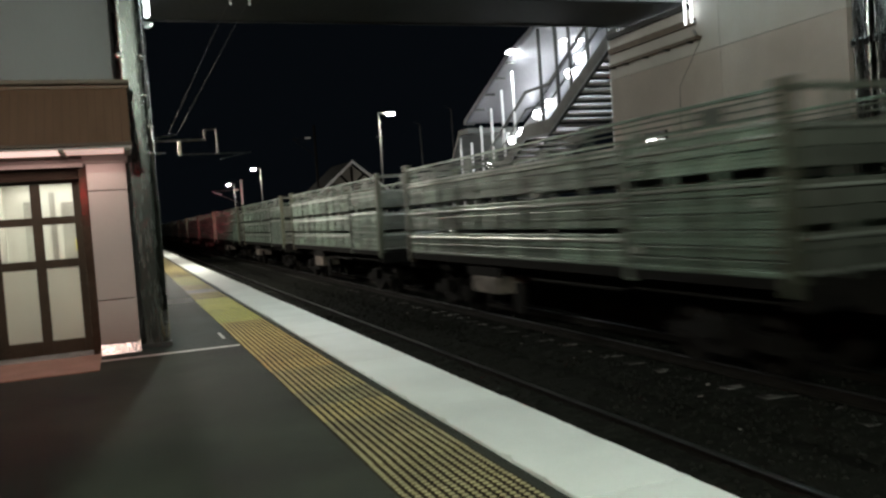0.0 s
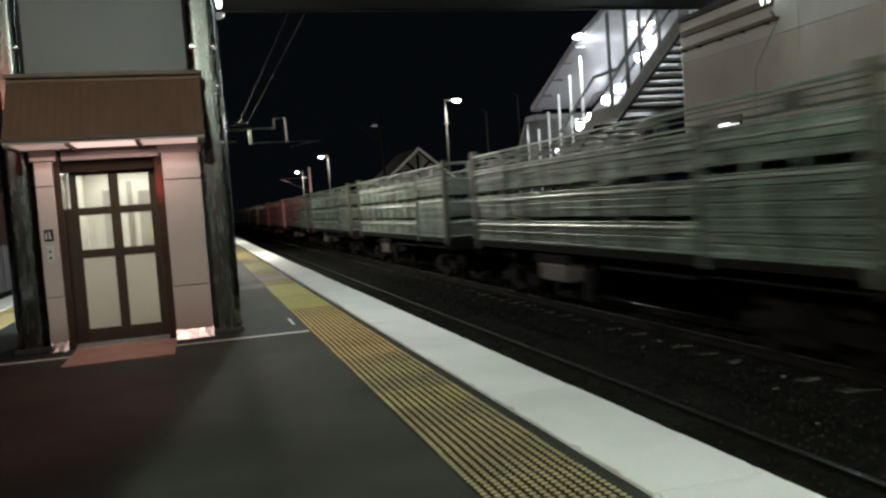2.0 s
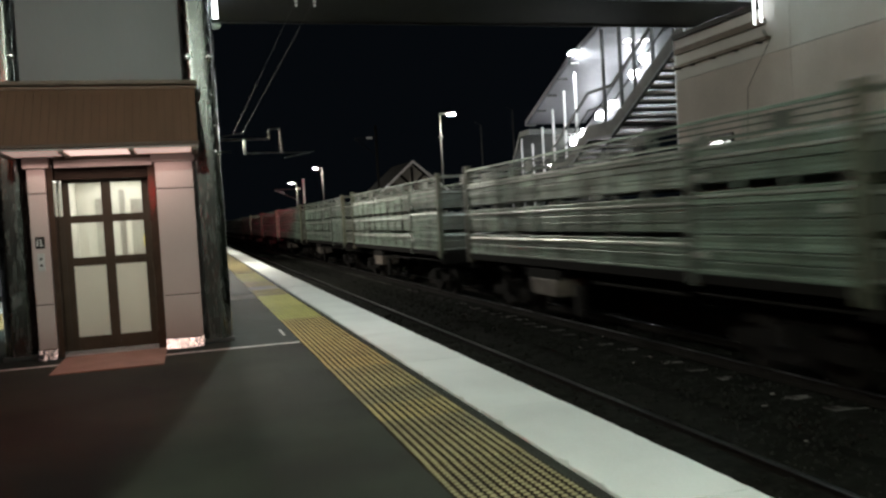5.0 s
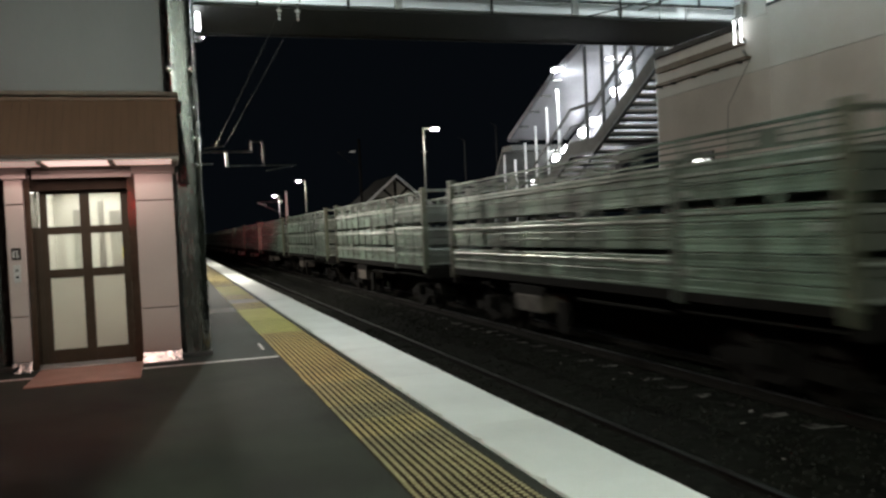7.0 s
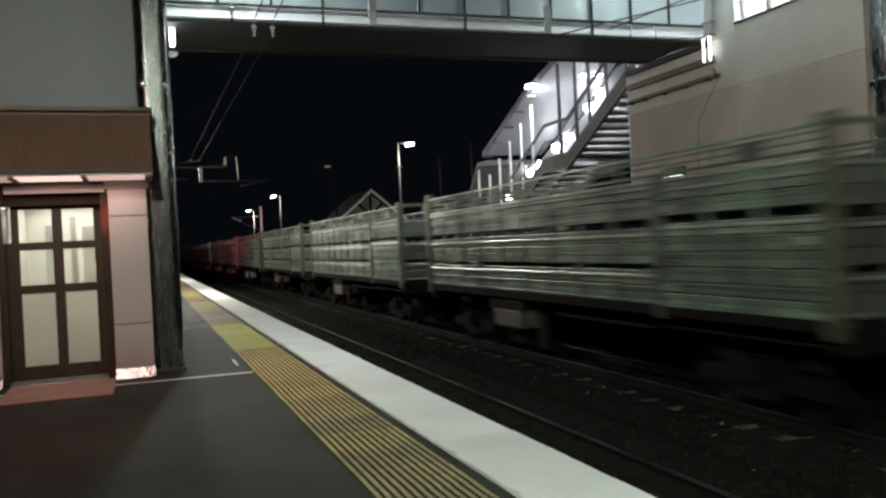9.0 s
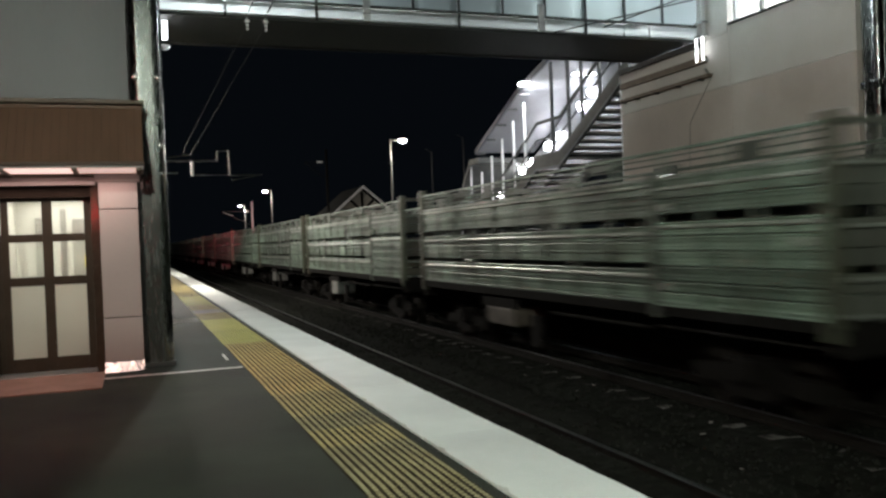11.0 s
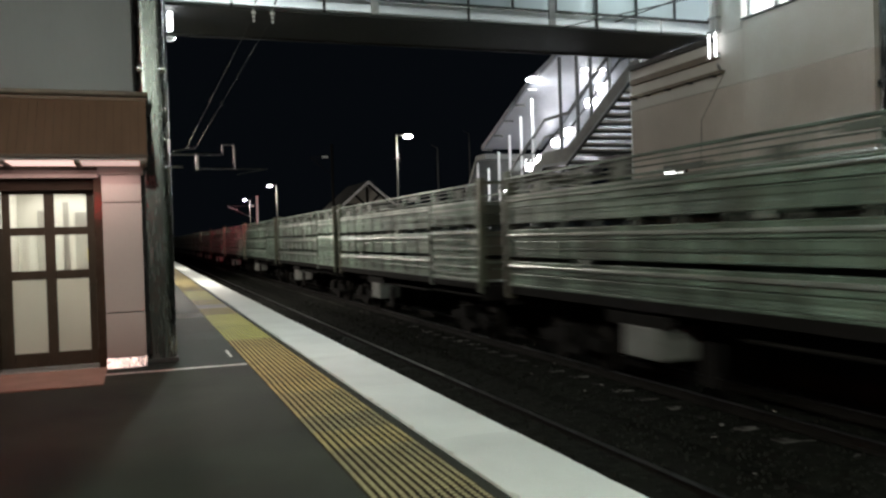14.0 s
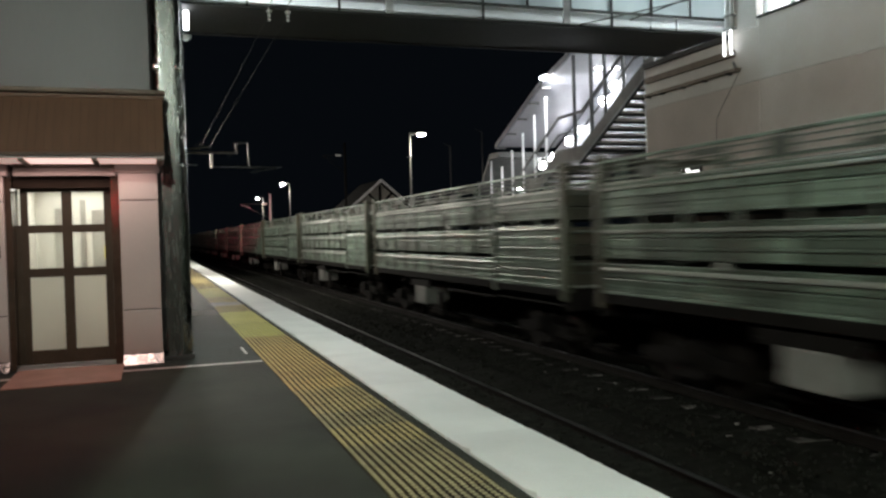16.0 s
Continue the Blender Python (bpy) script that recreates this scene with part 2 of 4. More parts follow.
# later ends, darker and more olive
WAGON_END = mat("wagon_end_dark", (0.055, 0.055, 0.040), 0.65, 0.1, 0.35, 1.5, 30, 0.15, dirt=(0.07, 0.055, 0.042), per_object=0.25)
UNDERFRAME = mat("underframe_grime", (0.012, 0.0105, 0.0098), 0.85, 0.0, 0.4, 3, 40, 0.2, spec=0.1)
TANK_DULL = mat("brake_box_stained", (0.15, 0.125, 0.105), 0.6, 0.1, 0.45, 4.0, 40, 0.2, dirt=(0.06, 0.038, 0.028), per_object=0.35)
TANK_GREY = mat("brake_box_grey", (0.24, 0.24, 0.225), 0.55, 0.1, 0.2, 3, 40, 0.08, dirt=(0.18, 0.17, 0.16), per_object=0.3)
LOAD = mat("tarpaulin_load", (0.18, 0.195, 0.16), 0.8, 0, 0.35, 2.5, 20, 0.5, per_object=0.2)
LAMP_GLOW = glow("lamp_diffuser", (0.95, 1.0, 0.97), 120)
STAIR_GLOW = glow("stair_lamp_diffuser", (0.97, 0.98, 1.0), 30)
WALL_GLOW = glow("wall_lamp_diffuser", (0.96, 0.99, 1.0), 6)
JAMB = mat("bronze_jamb_polished", (0.050, 0.034, 0.026), 0.10, 0.0, 0.2, 3, 14, 0.02)
SEAM = mat("awning_seam_brown", (0.085, 0.050, 0.035), 0.6, 0.0, 0.2, 3, 40, 0.05)
SOFFIT_GLOWS = [glow("awning_light_panel", (1.0, 0.68, 0.60), k) for k in (0.38, 1.1, 0.62)]
CAR_GLOW = glow("lift_ceiling_light", (1.0, 0.95, 0.84), 2.5)
BRIDGE_GLOW = glow("bridge_tube", (0.93, 0.97, 1.0), 1.2)
DISPLAY_GLOW = glow("display_white", (1.0, 1.0, 0.98), 4)
RED_STRIP = glow("display_red", (1.0, 0.06, 0.08), 8)
SIGN_GLOW = glow("sign_red", (1.0, 0.04, 0.05), 8)
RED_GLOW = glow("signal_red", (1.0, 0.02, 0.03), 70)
PANE = glass("clear_pane", (0.92, 0.95, 0.93))
ETCHED = glass("etched_bridge_pane", (0.42, 0.50, 0.50), frost=0.42)
FROST = mat("frosted_pane", (0.84, 0.84, 0.78), 0.35, 0, 0.05, 1.5, 30, 0.0, grain_amount=0.03)
FROST.node_tree.nodes["Principled BSDF"].inputs["Transmission Weight"].default_value = 0.75

# ---------------------------------------------------------------- mesh helpers


def box(bm, x0, x1, y0, y1, z0, z1, bevel=0.0):
    """A box between two corners, with its edges rounded."""
    vs = [bm.verts.new((x, y, z)) for x in (x0, x1) for y in (y0, y1) for z in (z0, z1)]
    fs = [bm.faces.new([vs[i] for i in q]) for q in ((0, 1, 3, 2), (4, 6, 7, 5), (0, 4, 5, 1), (2, 3, 7, 6), (0, 2, 6, 4), (1, 5, 7, 3))]
    if bevel:
        es = list({e for f in fs for e in f.edges})
        bmesh.ops.bevel(bm, geom=es, offset=bevel, segments=2, affect="EDGES", profile=0.6)
    return bm


def tube(bm, a, b, r, seg=10, r2=None):
    """A round bar from a to b."""
    a, b = Vector(a), Vector(b)
    d = b - a
    m = Matrix.Translation((a + b) / 2) @ d.to_track_quat("Z", "Y").to_matrix().to_4x4()
    bmesh.ops.create_cone(bm, cap_ends=True, segments=seg, radius1=r, radius2=r if r2 is None else r2, depth=d.length, matrix=m)
    return bm


def prism(bm, profile, axis, lo, hi):
    """Pulls a closed outline (pairs) along an axis. x: pairs are (y, z); y: (x, z)."""
    def at(p, c):
        return (c, p[0], p[1]) if axis == "x" else (p[0], c, p[1])
    a = [bm.verts.new(at(p, lo)) for p in profile]
    b = [bm.verts.new(at(p, hi)) for p in profile]
    k = len(profile)
    bm.faces.new(a)
    bm.faces.new(b[::-1])
    for i in range(k):
        bm.faces.new((a[i], b[i], b[(i + 1) % k], a[(i + 1) % k]))
    bmesh.ops.recalc_face_normals(bm, faces=bm.faces[:])
    return bm


def lathe(profile, seg=28):
    """Turns an outline of (x, radius) pairs round the x axis."""
    bm = bmesh.new()
    rings = [[bm.verts.new((x, r * math.cos(2 * math.pi * k / seg), r * math.sin(2 * math.pi * k / seg))) for k in range(seg)] for x, r in profile]
    for a, b in zip(rings, rings[1:] + rings[:1]):
        for k in range(seg):
            bm.faces.new((a[k], a[(k + 1) % seg], b[(k + 1) % seg], b[k]))
    return bm


def data_of(name, bm, material, smooth=False):
    me = bpy.data.meshes.new(name)
    bmesh.ops.recalc_face_normals(bm, faces=bm.faces[:])
    bm.to_mesh(me)
    bm.free()
    me.materials.append(material)
    if smooth:
        me.shade_smooth()
    return me


def part(name, bm, material, parent=None, label="", smooth=False):
    ob = new(name, data_of(name, bm, material, smooth))
    if parent:
        ob.parent = parent
    if label:
        tagged(ob, label)
    return ob


def share(name, me, parent, m):
    ob = new(name, me)
    ob.parent = parent
    ob.matrix_basis = m
    return ob


def b_(*a, bevel=0.0):
    return box(bmesh.new(), *a, bevel=bevel)


def thing(name, label, category, group="", at=(0, 0, 0)):
    ob = new(name)
    ob.location = at
    return tagged(ob, label, category, group)


def setting(name, bm, material, label=""):
    return tagged(part(name, bm, material), label, kind="structure")


# ---------------------------------------------------------------- ground, tracks, platforms
RAIL_Z, BED_Z = -0.90, -1.06
EDGE_R, EDGE_L = 2.73, -4.50
TRACKS = [("track_near", 4.43), ("track_train", 8.25), ("track_left", -6.0)]

g = bmesh.new()
bmesh.ops.create_grid(g, x_segments=2, y_segments=2, size=900)
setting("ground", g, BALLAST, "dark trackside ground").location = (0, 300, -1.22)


def ballast_bed(x, top):
    """A shallow heap of stones along a track, uneven on top."""
    nx, ny = 14, 400
    verts, faces = [], []
    for j in range(ny + 1):
        y = -14 + j * 0.16 if j < 320 else 37.2 + (j - 320) * 4.0
        for i in range(nx + 1):
            u = i / nx
            px = x - 2.0 + 4.0 * u
            h = top - 0.012 - 0.14 * max(0.0, abs(2 * u - 1) - 0.72) / 0.28
            verts.append((px, y, h + 0.035 * noise.noise((px * 3.1, y * 3.1, 0)) + 0.02 * noise.noise((px * 9, y * 9, 4))))
    for j in range(ny):
        for i in range(nx):
            k = j * (nx + 1) + i
            faces.append((k, k + 1, k + nx + 2, k + nx + 1))
    me = bpy.data.meshes.new("ballast_bed")
    me.from_pydata(verts, [], faces)
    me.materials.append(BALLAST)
    return me


def stones(seed, x, count, top):
    rnd = random.Random(seed)
    verts, faces = [], []
    for _ in range(count):
        c = Vector((x + rnd.uniform(-1.95, 1.95), rnd.uniform(2, 34) if rnd.random() < 0.8 else rnd.uniform(34, 60), top))
        r = rnd.uniform(0.018, 0.042)
        k = len(verts)
        for d in ((1, 0, 0), (0, 1, 0), (-1, 0, 0), (0, -1, 0), (0, 0, 0.8), (0, 0, -0.8)):
            verts.append(c + Vector(d) * r * rnd.uniform(0.6, 1.3))
        faces += [(k + a, k + b, k + 4) for a, b in ((0, 1), (1, 2), (2, 3), (3, 0))] + [(k + b, k + a, k + 5) for a, b in ((0, 1), (1, 2), (2, 3), (3, 0))]
    me = bpy.data.meshes.new("ballast_stones")
    me.from_pydata(verts, [], faces)
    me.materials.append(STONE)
    return me


def rail_profile(x):
    z = RAIL_Z
    half = [(0.065, z - 0.145), (0.065, z - 0.133), (0.012, z - 0.115), (0.012, z - 0.04), (0.034, z - 0.03), (0.034, z - 0.012)]
    return [(x + a, b) for a, b in half] + [(x - a, b) for a, b in half[::-1]]


for k, (name, cx) in enumerate(TRACKS):
    root = tagged(new(name), "railway track on dark stone ballast", "railway track", kind="structure")
    top = -0.985 if name == "track_near" else BED_Z          # the near track lies deep in its stones
    bed = new("ballast", ballast_bed(cx, top))
    bed.parent = root
    heap = tagged(new("ballast_stones", stones(11 + k, cx, 5200 if k < 2 else 500, top)), kind="stuff")
    heap.parent = root
    for s in (-0.534, 0.534):
        part("rail", prism(bmesh.new(), rail_profile(cx + s), "y", -20, 420), RAIL_STEEL, root)
        part("rail_head", b_(cx + s - 0.033, cx + s + 0.033, -20, 420, RAIL_Z - 0.012, RAIL_Z, bevel=0.008), RAIL_HEAD, root, "worn bright running surface")

rnd = random.Random(21)
lit = bmesh.new()
for _ in range(55):
    cx = rnd.choice((4.43, 6.2, 8.25)) + rnd.uniform(-1.1, 1.1)
    m = pose(cx, rnd.uniform(4, 26), BED_Z + rnd.uniform(0.01, 0.04), rnd.uniform(-25, 25), rnd.uniform(-25, 25), rnd.uniform(0, 180))
    bmesh.ops.create_cube(lit, size=1, matrix=m @ Matrix.Diagonal((rnd.uniform(0.02, 0.07), rnd.uniform(0.015, 0.05), 0.015, 1)))
tagged(part("track_litter", lit, CONCRETE), "pale scraps of litter on the ballast", "litter", kind="stuff")

PLAT_Y0, PLAT_Y1 = -14.0, 130.0
setting("platform_body", b_(EDGE_L + 0.10, EDGE_R - 0.10, PLAT_Y0, PLAT_Y1, -1.25, -0.09), CONCRETE, "concrete platform wall under the edge")
setting("platform_surface", b_(-3.15, 1.26, PLAT_Y0, 11.0, -0.09, 0.0), ASPHALT, "dark asphalt platform surface")
setting("platform_surface_far", b_(-3.15, 1.26, 11.0, PLAT_Y1, -0.09, 0.0), ASPHALT_COOL_LIT, "asphalt beyond the painted line, cool bridge light in its tint")
setting("platform_strip_right", b_(1.26, 2.04, PLAT_Y0, PLAT_Y1, -0.09, -0.004), ASPHALT, "dark bedding under the tactile paving")
setting("platform_strip_left", b_(-3.92, -3.15, PLAT_Y0, PLAT_Y1, -0.09, -0.004), ASPHALT, "dark bedding under the tactile paving")
setting("painted_line", b_(-3.1, 1.25, 10.96, 11.06, 0.0, 0.004), LINE_PAINT, "worn white line across the platform")
setting("painted_mark", prism(bmesh.new(), [(1.12, 0.0), (1.155, 0.0), (1.155, 0.004), (1.12, 0.004)], "y", 11.80, 12.50), LINE_PAINT, "short white paint mark")
setting("pale_band", b_(0.6, 1.24, 18.2, 19.4, 0.0, 0.003), CONCRETE, "worn pale paint band across the platform")
setting("lift_threshold", b_(-1.62, -0.40, 10.25, 11.62, 0.0, 0.012, bevel=0.003), TERRACOTTA, "terracotta paving before the lift door")

setting("platform_opposite", b_(9.90, 17.0, -14, 120, -1.25, 0.0), ASPHALT, "opposite platform with asphalt surface")
setting("platform_opposite_edge", b_(9.78, 10.35, -14, 120, -0.09, 0.006, bevel=0.008), WHITE_PAINT, "white painted edge of the opposite platform")

# ---------------------------------------------------------------- lift tower on the near platform


def post(x0, x1, y0, y1, z0, z1):
    bm = b_(x0, x1, y0, y1, z0, z1)
    up = [e for e in bm.edges if abs(e.verts[0].co.z - e.verts[1].co.z) > 0.1]
    bmesh.ops.bevel(bm, geom=up, offset=0.13, segments=16, affect="EDGES", profile=0.5)
    return bm


def lift_tower():
    t = thing("lift_tower", "steel-clad lift tower with a lit glazed door and brown awning", "lift tower")
    POSTS = []
    for x0, x1 in ((0.02, 0.45), (-2.35, -1.96)):
        p = part("corner_post", post(x0, x1, 11.72, 12.15, 0.06, 9.0), STAINLESS, t, "polished stainless corner post")
        POSTS.append(p)
        part("post_base", b_(x0 - 0.015, x1 + 0.015, 11.70, 12.17, 0.0, 0.06, bevel=0.01), DARK_STEEL, p)
    # added domes that stand in for lamp glints on the rounded posts
    def glint_domes(p, x, y, r, zs):
        for z in zs:
            bm = bmesh.new()
            bmesh.ops.create_uvsphere(bm, u_segments=20, v_segments=12, radius=r, matrix=Matrix.Translation((x, y, z)) @ Matrix.Diagonal((1, 0.42, 1, 1)))
            part("dome_fixing", bm, CHROME, p, "bright dome added for a lamp glint", smooth=True)

    glint_domes(POSTS[0], 0.105, 11.735, 0.055, (3.82,))
    glint_domes(POSTS[0], 0.375, 11.738, 0.050, (3.82, 5.7))
    glint_domes(POSTS[0], 0.385, 11.742, 0.030, (3.31, 2.91, 2.55))
    glint_domes(POSTS[1], -2.24, 11.735, 0.050, (3.84,))
    glint_domes(POSTS[1], -2.02, 11.742, 0.050, (3.84,))
    # upper cladding in sheets with shadow gaps
    for j in range(2):
        part("cladding_sheet", b_(-1.955, 0.015, 11.86, 11.90, 3.44 + j * 2.79, 6.22 + j * 2.79, bevel=0.004), TOWER_SHEET, t)
    part("shaft_wall", b_(-2.30, 0.43, 13.95, 14.10, 0, 9.0), TOWER_SHEET, t)
    part("shaft_wall", b_(-2.33, -2.23, 12.15, 13.95, 0, 9.0), TOWER_SHEET, t)
    part("shaft_wall", b_(0.33, 0.43, 12.15, 13.95, 0, 9.0), TOWER_SHEET, t)
    part("shaft_front", b_(-1.96, 0.02, 11.90, 12.0, 2.60, 9.0), TOWER_SHEET, t)
    part("tower_roof", b_(-2.5, 0.6, 11.6, 14.25, 9.0, 9.18, bevel=0.02), TOWER_SHEET, t)
    # brown sloping awning
    bm = bmesh.new()
    vs = [bm.verts.new(p) for p in ((-2.09, 11.35, 3.34), (0.16, 11.35, 3.34), (0.15, 10.80, 2.62), (-2.10, 10.80, 2.62), (-2.10, 11.64, 2.59), (0.165, 11.64, 2.59), (0.15, 10.80, 2.59), (-2.10, 10.80, 2.59), (-2.09, 11.64, 3.34), (0.16, 11.64, 3.34))]
    for q in ((0, 1, 2, 3), (3, 2, 6, 7), (7, 6, 5, 4), (8, 9, 1, 0), (4, 5, 9, 8), (0, 3, 7, 4, 8), (1, 9, 5, 6, 2)):
        bm.faces.new([vs[k] for k in q])
    aw = part("awning", bm, SEAM, t, "brown sloping awning of narrow upright boards")
    part("awning_top_moulding", b_(-2.10, 0.175, 11.30, 11.86, 3.33, 3.37, bevel=0.012), APRON, aw)
    part("awning_top_moulding", b_(-2.12, 0.19, 11.27, 11.86, 3.385, 3.44, bevel=0.02), TRAY, aw)
    boards = 24
    for k in range(boards):                        # narrow upright boards with open joints
        u0, u1 = k / boards, (k + 1) / boards
        top = [-2.09 + 2.25 * u + d for u, d in ((u0, 0.0022), (u1, -0.0022))]
        foot = [-2.10 + 2.25 * u + d for u, d in ((u0, 0.0022), (u1, -0.0022))]
        bm = bmesh.new()
        ring = [[bm.verts.new((x, y - 0.012 * g, z + 0.008 * g)) for x, y, z in ((top[0], 11.345, 3.332), (top[1], 11.345, 3.332), (foot[1], 10.80, 2.61), (foot[0], 10.80, 2.61))] for g in (0, 1)]
        bm.faces.new(ring[1])
        for i in range(4):
            bm.faces.new((ring[0][i], ring[0][(i + 1) % 4], ring[1][(i + 1) % 4], ring[1][i]))
        part("awning_board", bm, APRON, aw)
    part("awning_lip", b_(-2.115, 0.162, 10.775, 10.80, 2.575, 2.615, bevel=0.006), SEAM, aw)
    sof = part("soffit", b_(-2.10, 0.15, 10.815, 11.88, 2.545, 2.585), CLADDING, t, "pale awning soffit")
    for x0, x1, lit in ((-2.03, -1.44, SOFFIT_GLOWS[0]), (-1.38, -0.66, SOFFIT_GLOWS[1]), (-0.60, 0.06, SOFFIT_GLOWS[2])):
        part("light_panel", b_(x0, x1, 10.84, 11.50, 2.538, 2.545, bevel=0.002), lit, sof, "pinkish lit soffit panel")
    for x in (-2.06, -1.41, -0.63, 0.10):
        part("soffit_rib", b_(x - 0.03, x + 0.03, 10.82, 11.60, 2.515, 2.545, bevel=0.004), TRAY, sof)
    # clad pillars each side of the door
    for x0, x1 in ((-0.40, 0.07), (-1.92, -1.71)):
        z = 0.12
        for z1 in (0.69, 2.085, 2.545):
            part("pillar_panel", b_(x0, x1, 11.60, 11.95, z + 0.006, z1 - 0.006, bevel=0.008), CLADDING, t)
            z = z1
        part("pillar_core", b_(x0 + 0.02, x1 - 0.02, 11.615, 11.93, 0.0, 2.54), BLACK, t)
        part("kick_plate", prism(bmesh.new(), [(11.475, 0.004), (11.598, 0.120), (11.95, 0.120), (11.95, 0.004)], "x", x0 - 0.004, x1 + 0.004), POLISHED, t, "bright flared stainless kick plate")
    part("pillar_cap", b_(-1.96, -1.66, 11.56, 11.95, 2.40, 2.545, bevel=0.01), CLADDING, t)
    part("pillar_cap", b_(-0.44, 0.10, 11.56, 11.95, 2.44, 2.545, bevel=0.01), CLADDING, t)
    part("head_trim", b_(-1.60, -0.44, 11.60, 11.66, 2.40, 2.50, bevel=0.008), CLADDING, t)
    part("head_trim", b_(-1.60, -0.44, 11.585, 11.66, 2.505, 2.545, bevel=0.006), TRAY, t)
    # call buttons
    plate = part("button_plate", b_(-1.875, -1.765, 11.585, 11.60, 1.40, 1.55, bevel=0.004), BLACK, t, "black lift sign plate")
    for x0, x1, z0, z1 in ((-1.860, -1.840, 1.43, 1.50), (-1.850, -1.830, 1.505, 1.52), (-1.825, -1.785, 1.43, 1.45), (-1.820, -1.800, 1.455, 1.52)):
        part("sign_mark", b_(x0, x1, 11.582, 11.586, z0, z1), GALV, plate)
    call = part("call_panel", b_(-1.86, -1.78, 11.583, 11.60, 1.12, 1.34, bevel=0.006), GALV, t, "steel call button panel")
    for z in (1.19, 1.27):
        part("call_button", tube(bmesh.new(), (-1.82, 11.588, z), (-1.82, 11.572, z), 0.018), DARK_STEEL, call)
    # jambs, head and glazed door
    part("jamb", b_(-0.50, -0.40, 11.66, 12.02, 0.0, 2.54, bevel=0.006), JAMB, t)
    part("jamb", b_(-1.71, -1.635, 11.66, 12.02, 0.0, 2.54, bevel=0.006), JAMB, t)
    part("door_head", b_(-1.635, -0.50, 11.80, 12.02, 2.26, 2.54, bevel=0.006), DARK_FRAME, t)
    part("sill_plate", b_(-1.635, -0.50, 11.62, 12.05, 0.0, 0.02, bevel=0.004), GALV, t)
    d = part("lift_door", b_(-1.575, -1.49, 11.93, 11.98, 0.03, 2.26, bevel=0.005), DARK_FRAME, t, "closed bronze-framed glazed lift door")
    part("stile", b_(-1.10, -0.98, 11.93, 11.98, 0.03, 2.26, bevel=0.005), DARK_FRAME, d)
    part("stile", b_(-0.60, -0.505, 11.93, 11.98, 0.03, 2.26, bevel=0.005), DARK_FRAME, d)
    for x0, x1 in ((-1.49, -1.10), (-0.98, -0.60)):
        for z0, z1 in ((0.03, 0.21), (1.14, 1.25), (1.70, 1.80), (2.22, 2.26)):
            part("rail", b_(x0, x1, 11.932, 11.978, z0, z1, bevel=0.004), DARK_FRAME, d)
        part("frosted_pane", b_(x0 - 0.005, x1 + 0.005, 11.950, 11.958, 0.205, 1.145), FROST, d, "frosted lower pane, lit from behind")
        for z0, z1 in ((1.245, 1.705), (1.795, 2.225)):
            p = part("clear_pane", b_(x0 - 0.005, x1 + 0.005, 11.950, 11.958, z0, z1), PANE, d)
            p.visible_shadow = False
    p = part("side_light", b_(-1.632, -1.578, 11.95, 11.958, 1.80, 2.22), PANE, t)
    p.visible_shadow = False
    part("side_light_sill", b_(-1.635, -1.575, 11.94, 11.975, 0.03, 1.80, bevel=0.004), DARK_FRAME, t)
    return t


lift_tower()


def lift_car():
    c = thing("lift_car", "cream-walled lit lift car standing behind the door", "lift car")
    part("car_floor", b_(-1.62, -0.42, 12.08, 13.75, 0.0, 0.03), CAR_DARK, c)
    part("car_back", b_(-1.66, -0.38, 13.75, 13.80, 0.0, 2.40), CAR_WALL, c)
    part("car_side", b_(-1.66, -1.62, 12.08, 13.75, 0.0, 2.40), CAR_WALL, c)
    part("car_side", b_(-0.42, -0.38, 12.08, 13.75, 0.0, 2.40), CAR_WALL, c)
    part("car_ceiling", b_(-1.66, -0.38, 12.08, 13.80, 2.40, 2.44), CAR_WALL, c)
    part("ceiling_light", b_(-1.35, -0.70, 12.5, 13.4, 2.37, 2.398, bevel=0.004), CAR_GLOW, c, "lit ceiling panel")
    part("control_panel", b_(-1.36, -1.14, 13.72, 13.75, 0.9, 2.08, bevel=0.006), CAR_GREY, c)
    part("side_panel", b_(-1.02, -0.94, 13.735, 13.75, 0.1, 2.2, bevel=0.004), CAR_GREY, c)
    part("mirror_panel", b_(-0.86, -0.60, 13.725, 13.75, 0.95, 2.05, bevel=0.006), CAR_GREY, c)
    part("hand_rail", tube(bmesh.new(), (-1.55, 13.68, 0.95), (-0.5, 13.68, 0.95), 0.02), STAINLESS, c)
    part("notice", b_(-0.70, -0.58, 13.715, 13.722, 1.32, 1.50), NOTICE, c, "yellow notice on the wall")
    part("notice", b_(-1.20, -1.14, 13.700, 13.718, 1.72, 1.90), CAR_DARK, c)


lift_car()

def wall_lamp():
    w = thing("wall_lamp", "lit white strip lamp with a rounded foot on the tower side", "lamp")
    part("back_plate", b_(0.43, 0.47, 13.30, 13.58, 4.60, 5.00, bevel=0.006), GALV, w)
    part("diffuser", b_(0.475, 0.505, 13.33, 13.55, 4.64, 5.00, bevel=0.01), WALL_GLOW, w, "bright white diffuser")
    part("diffuser", b_(0.535, 0.605, 13.36, 13.52, 4.74, 5.00, bevel=0.015), WALL_GLOW, w, "bright white diffuser")
    bm = bmesh.new()
    bmesh.ops.create_uvsphere(bm, u_segments=20, v_segments=12, radius=0.095, matrix=pose(0.55, 13.44, 4.635) @ Matrix.Diagonal((1, 1, 0.75, 1)))
    bmesh.ops.bisect_plane(bm, geom=bm.verts[:] + bm.edges[:] + bm.faces[:], plane_co=(0, 0, 4.635), plane_no=(0, 0, 1), clear_outer=True)
    part("foot", bm, WHITE_STEEL, w, smooth=True)


wall_lamp()

# ---------------------------------------------------------------- footbridge


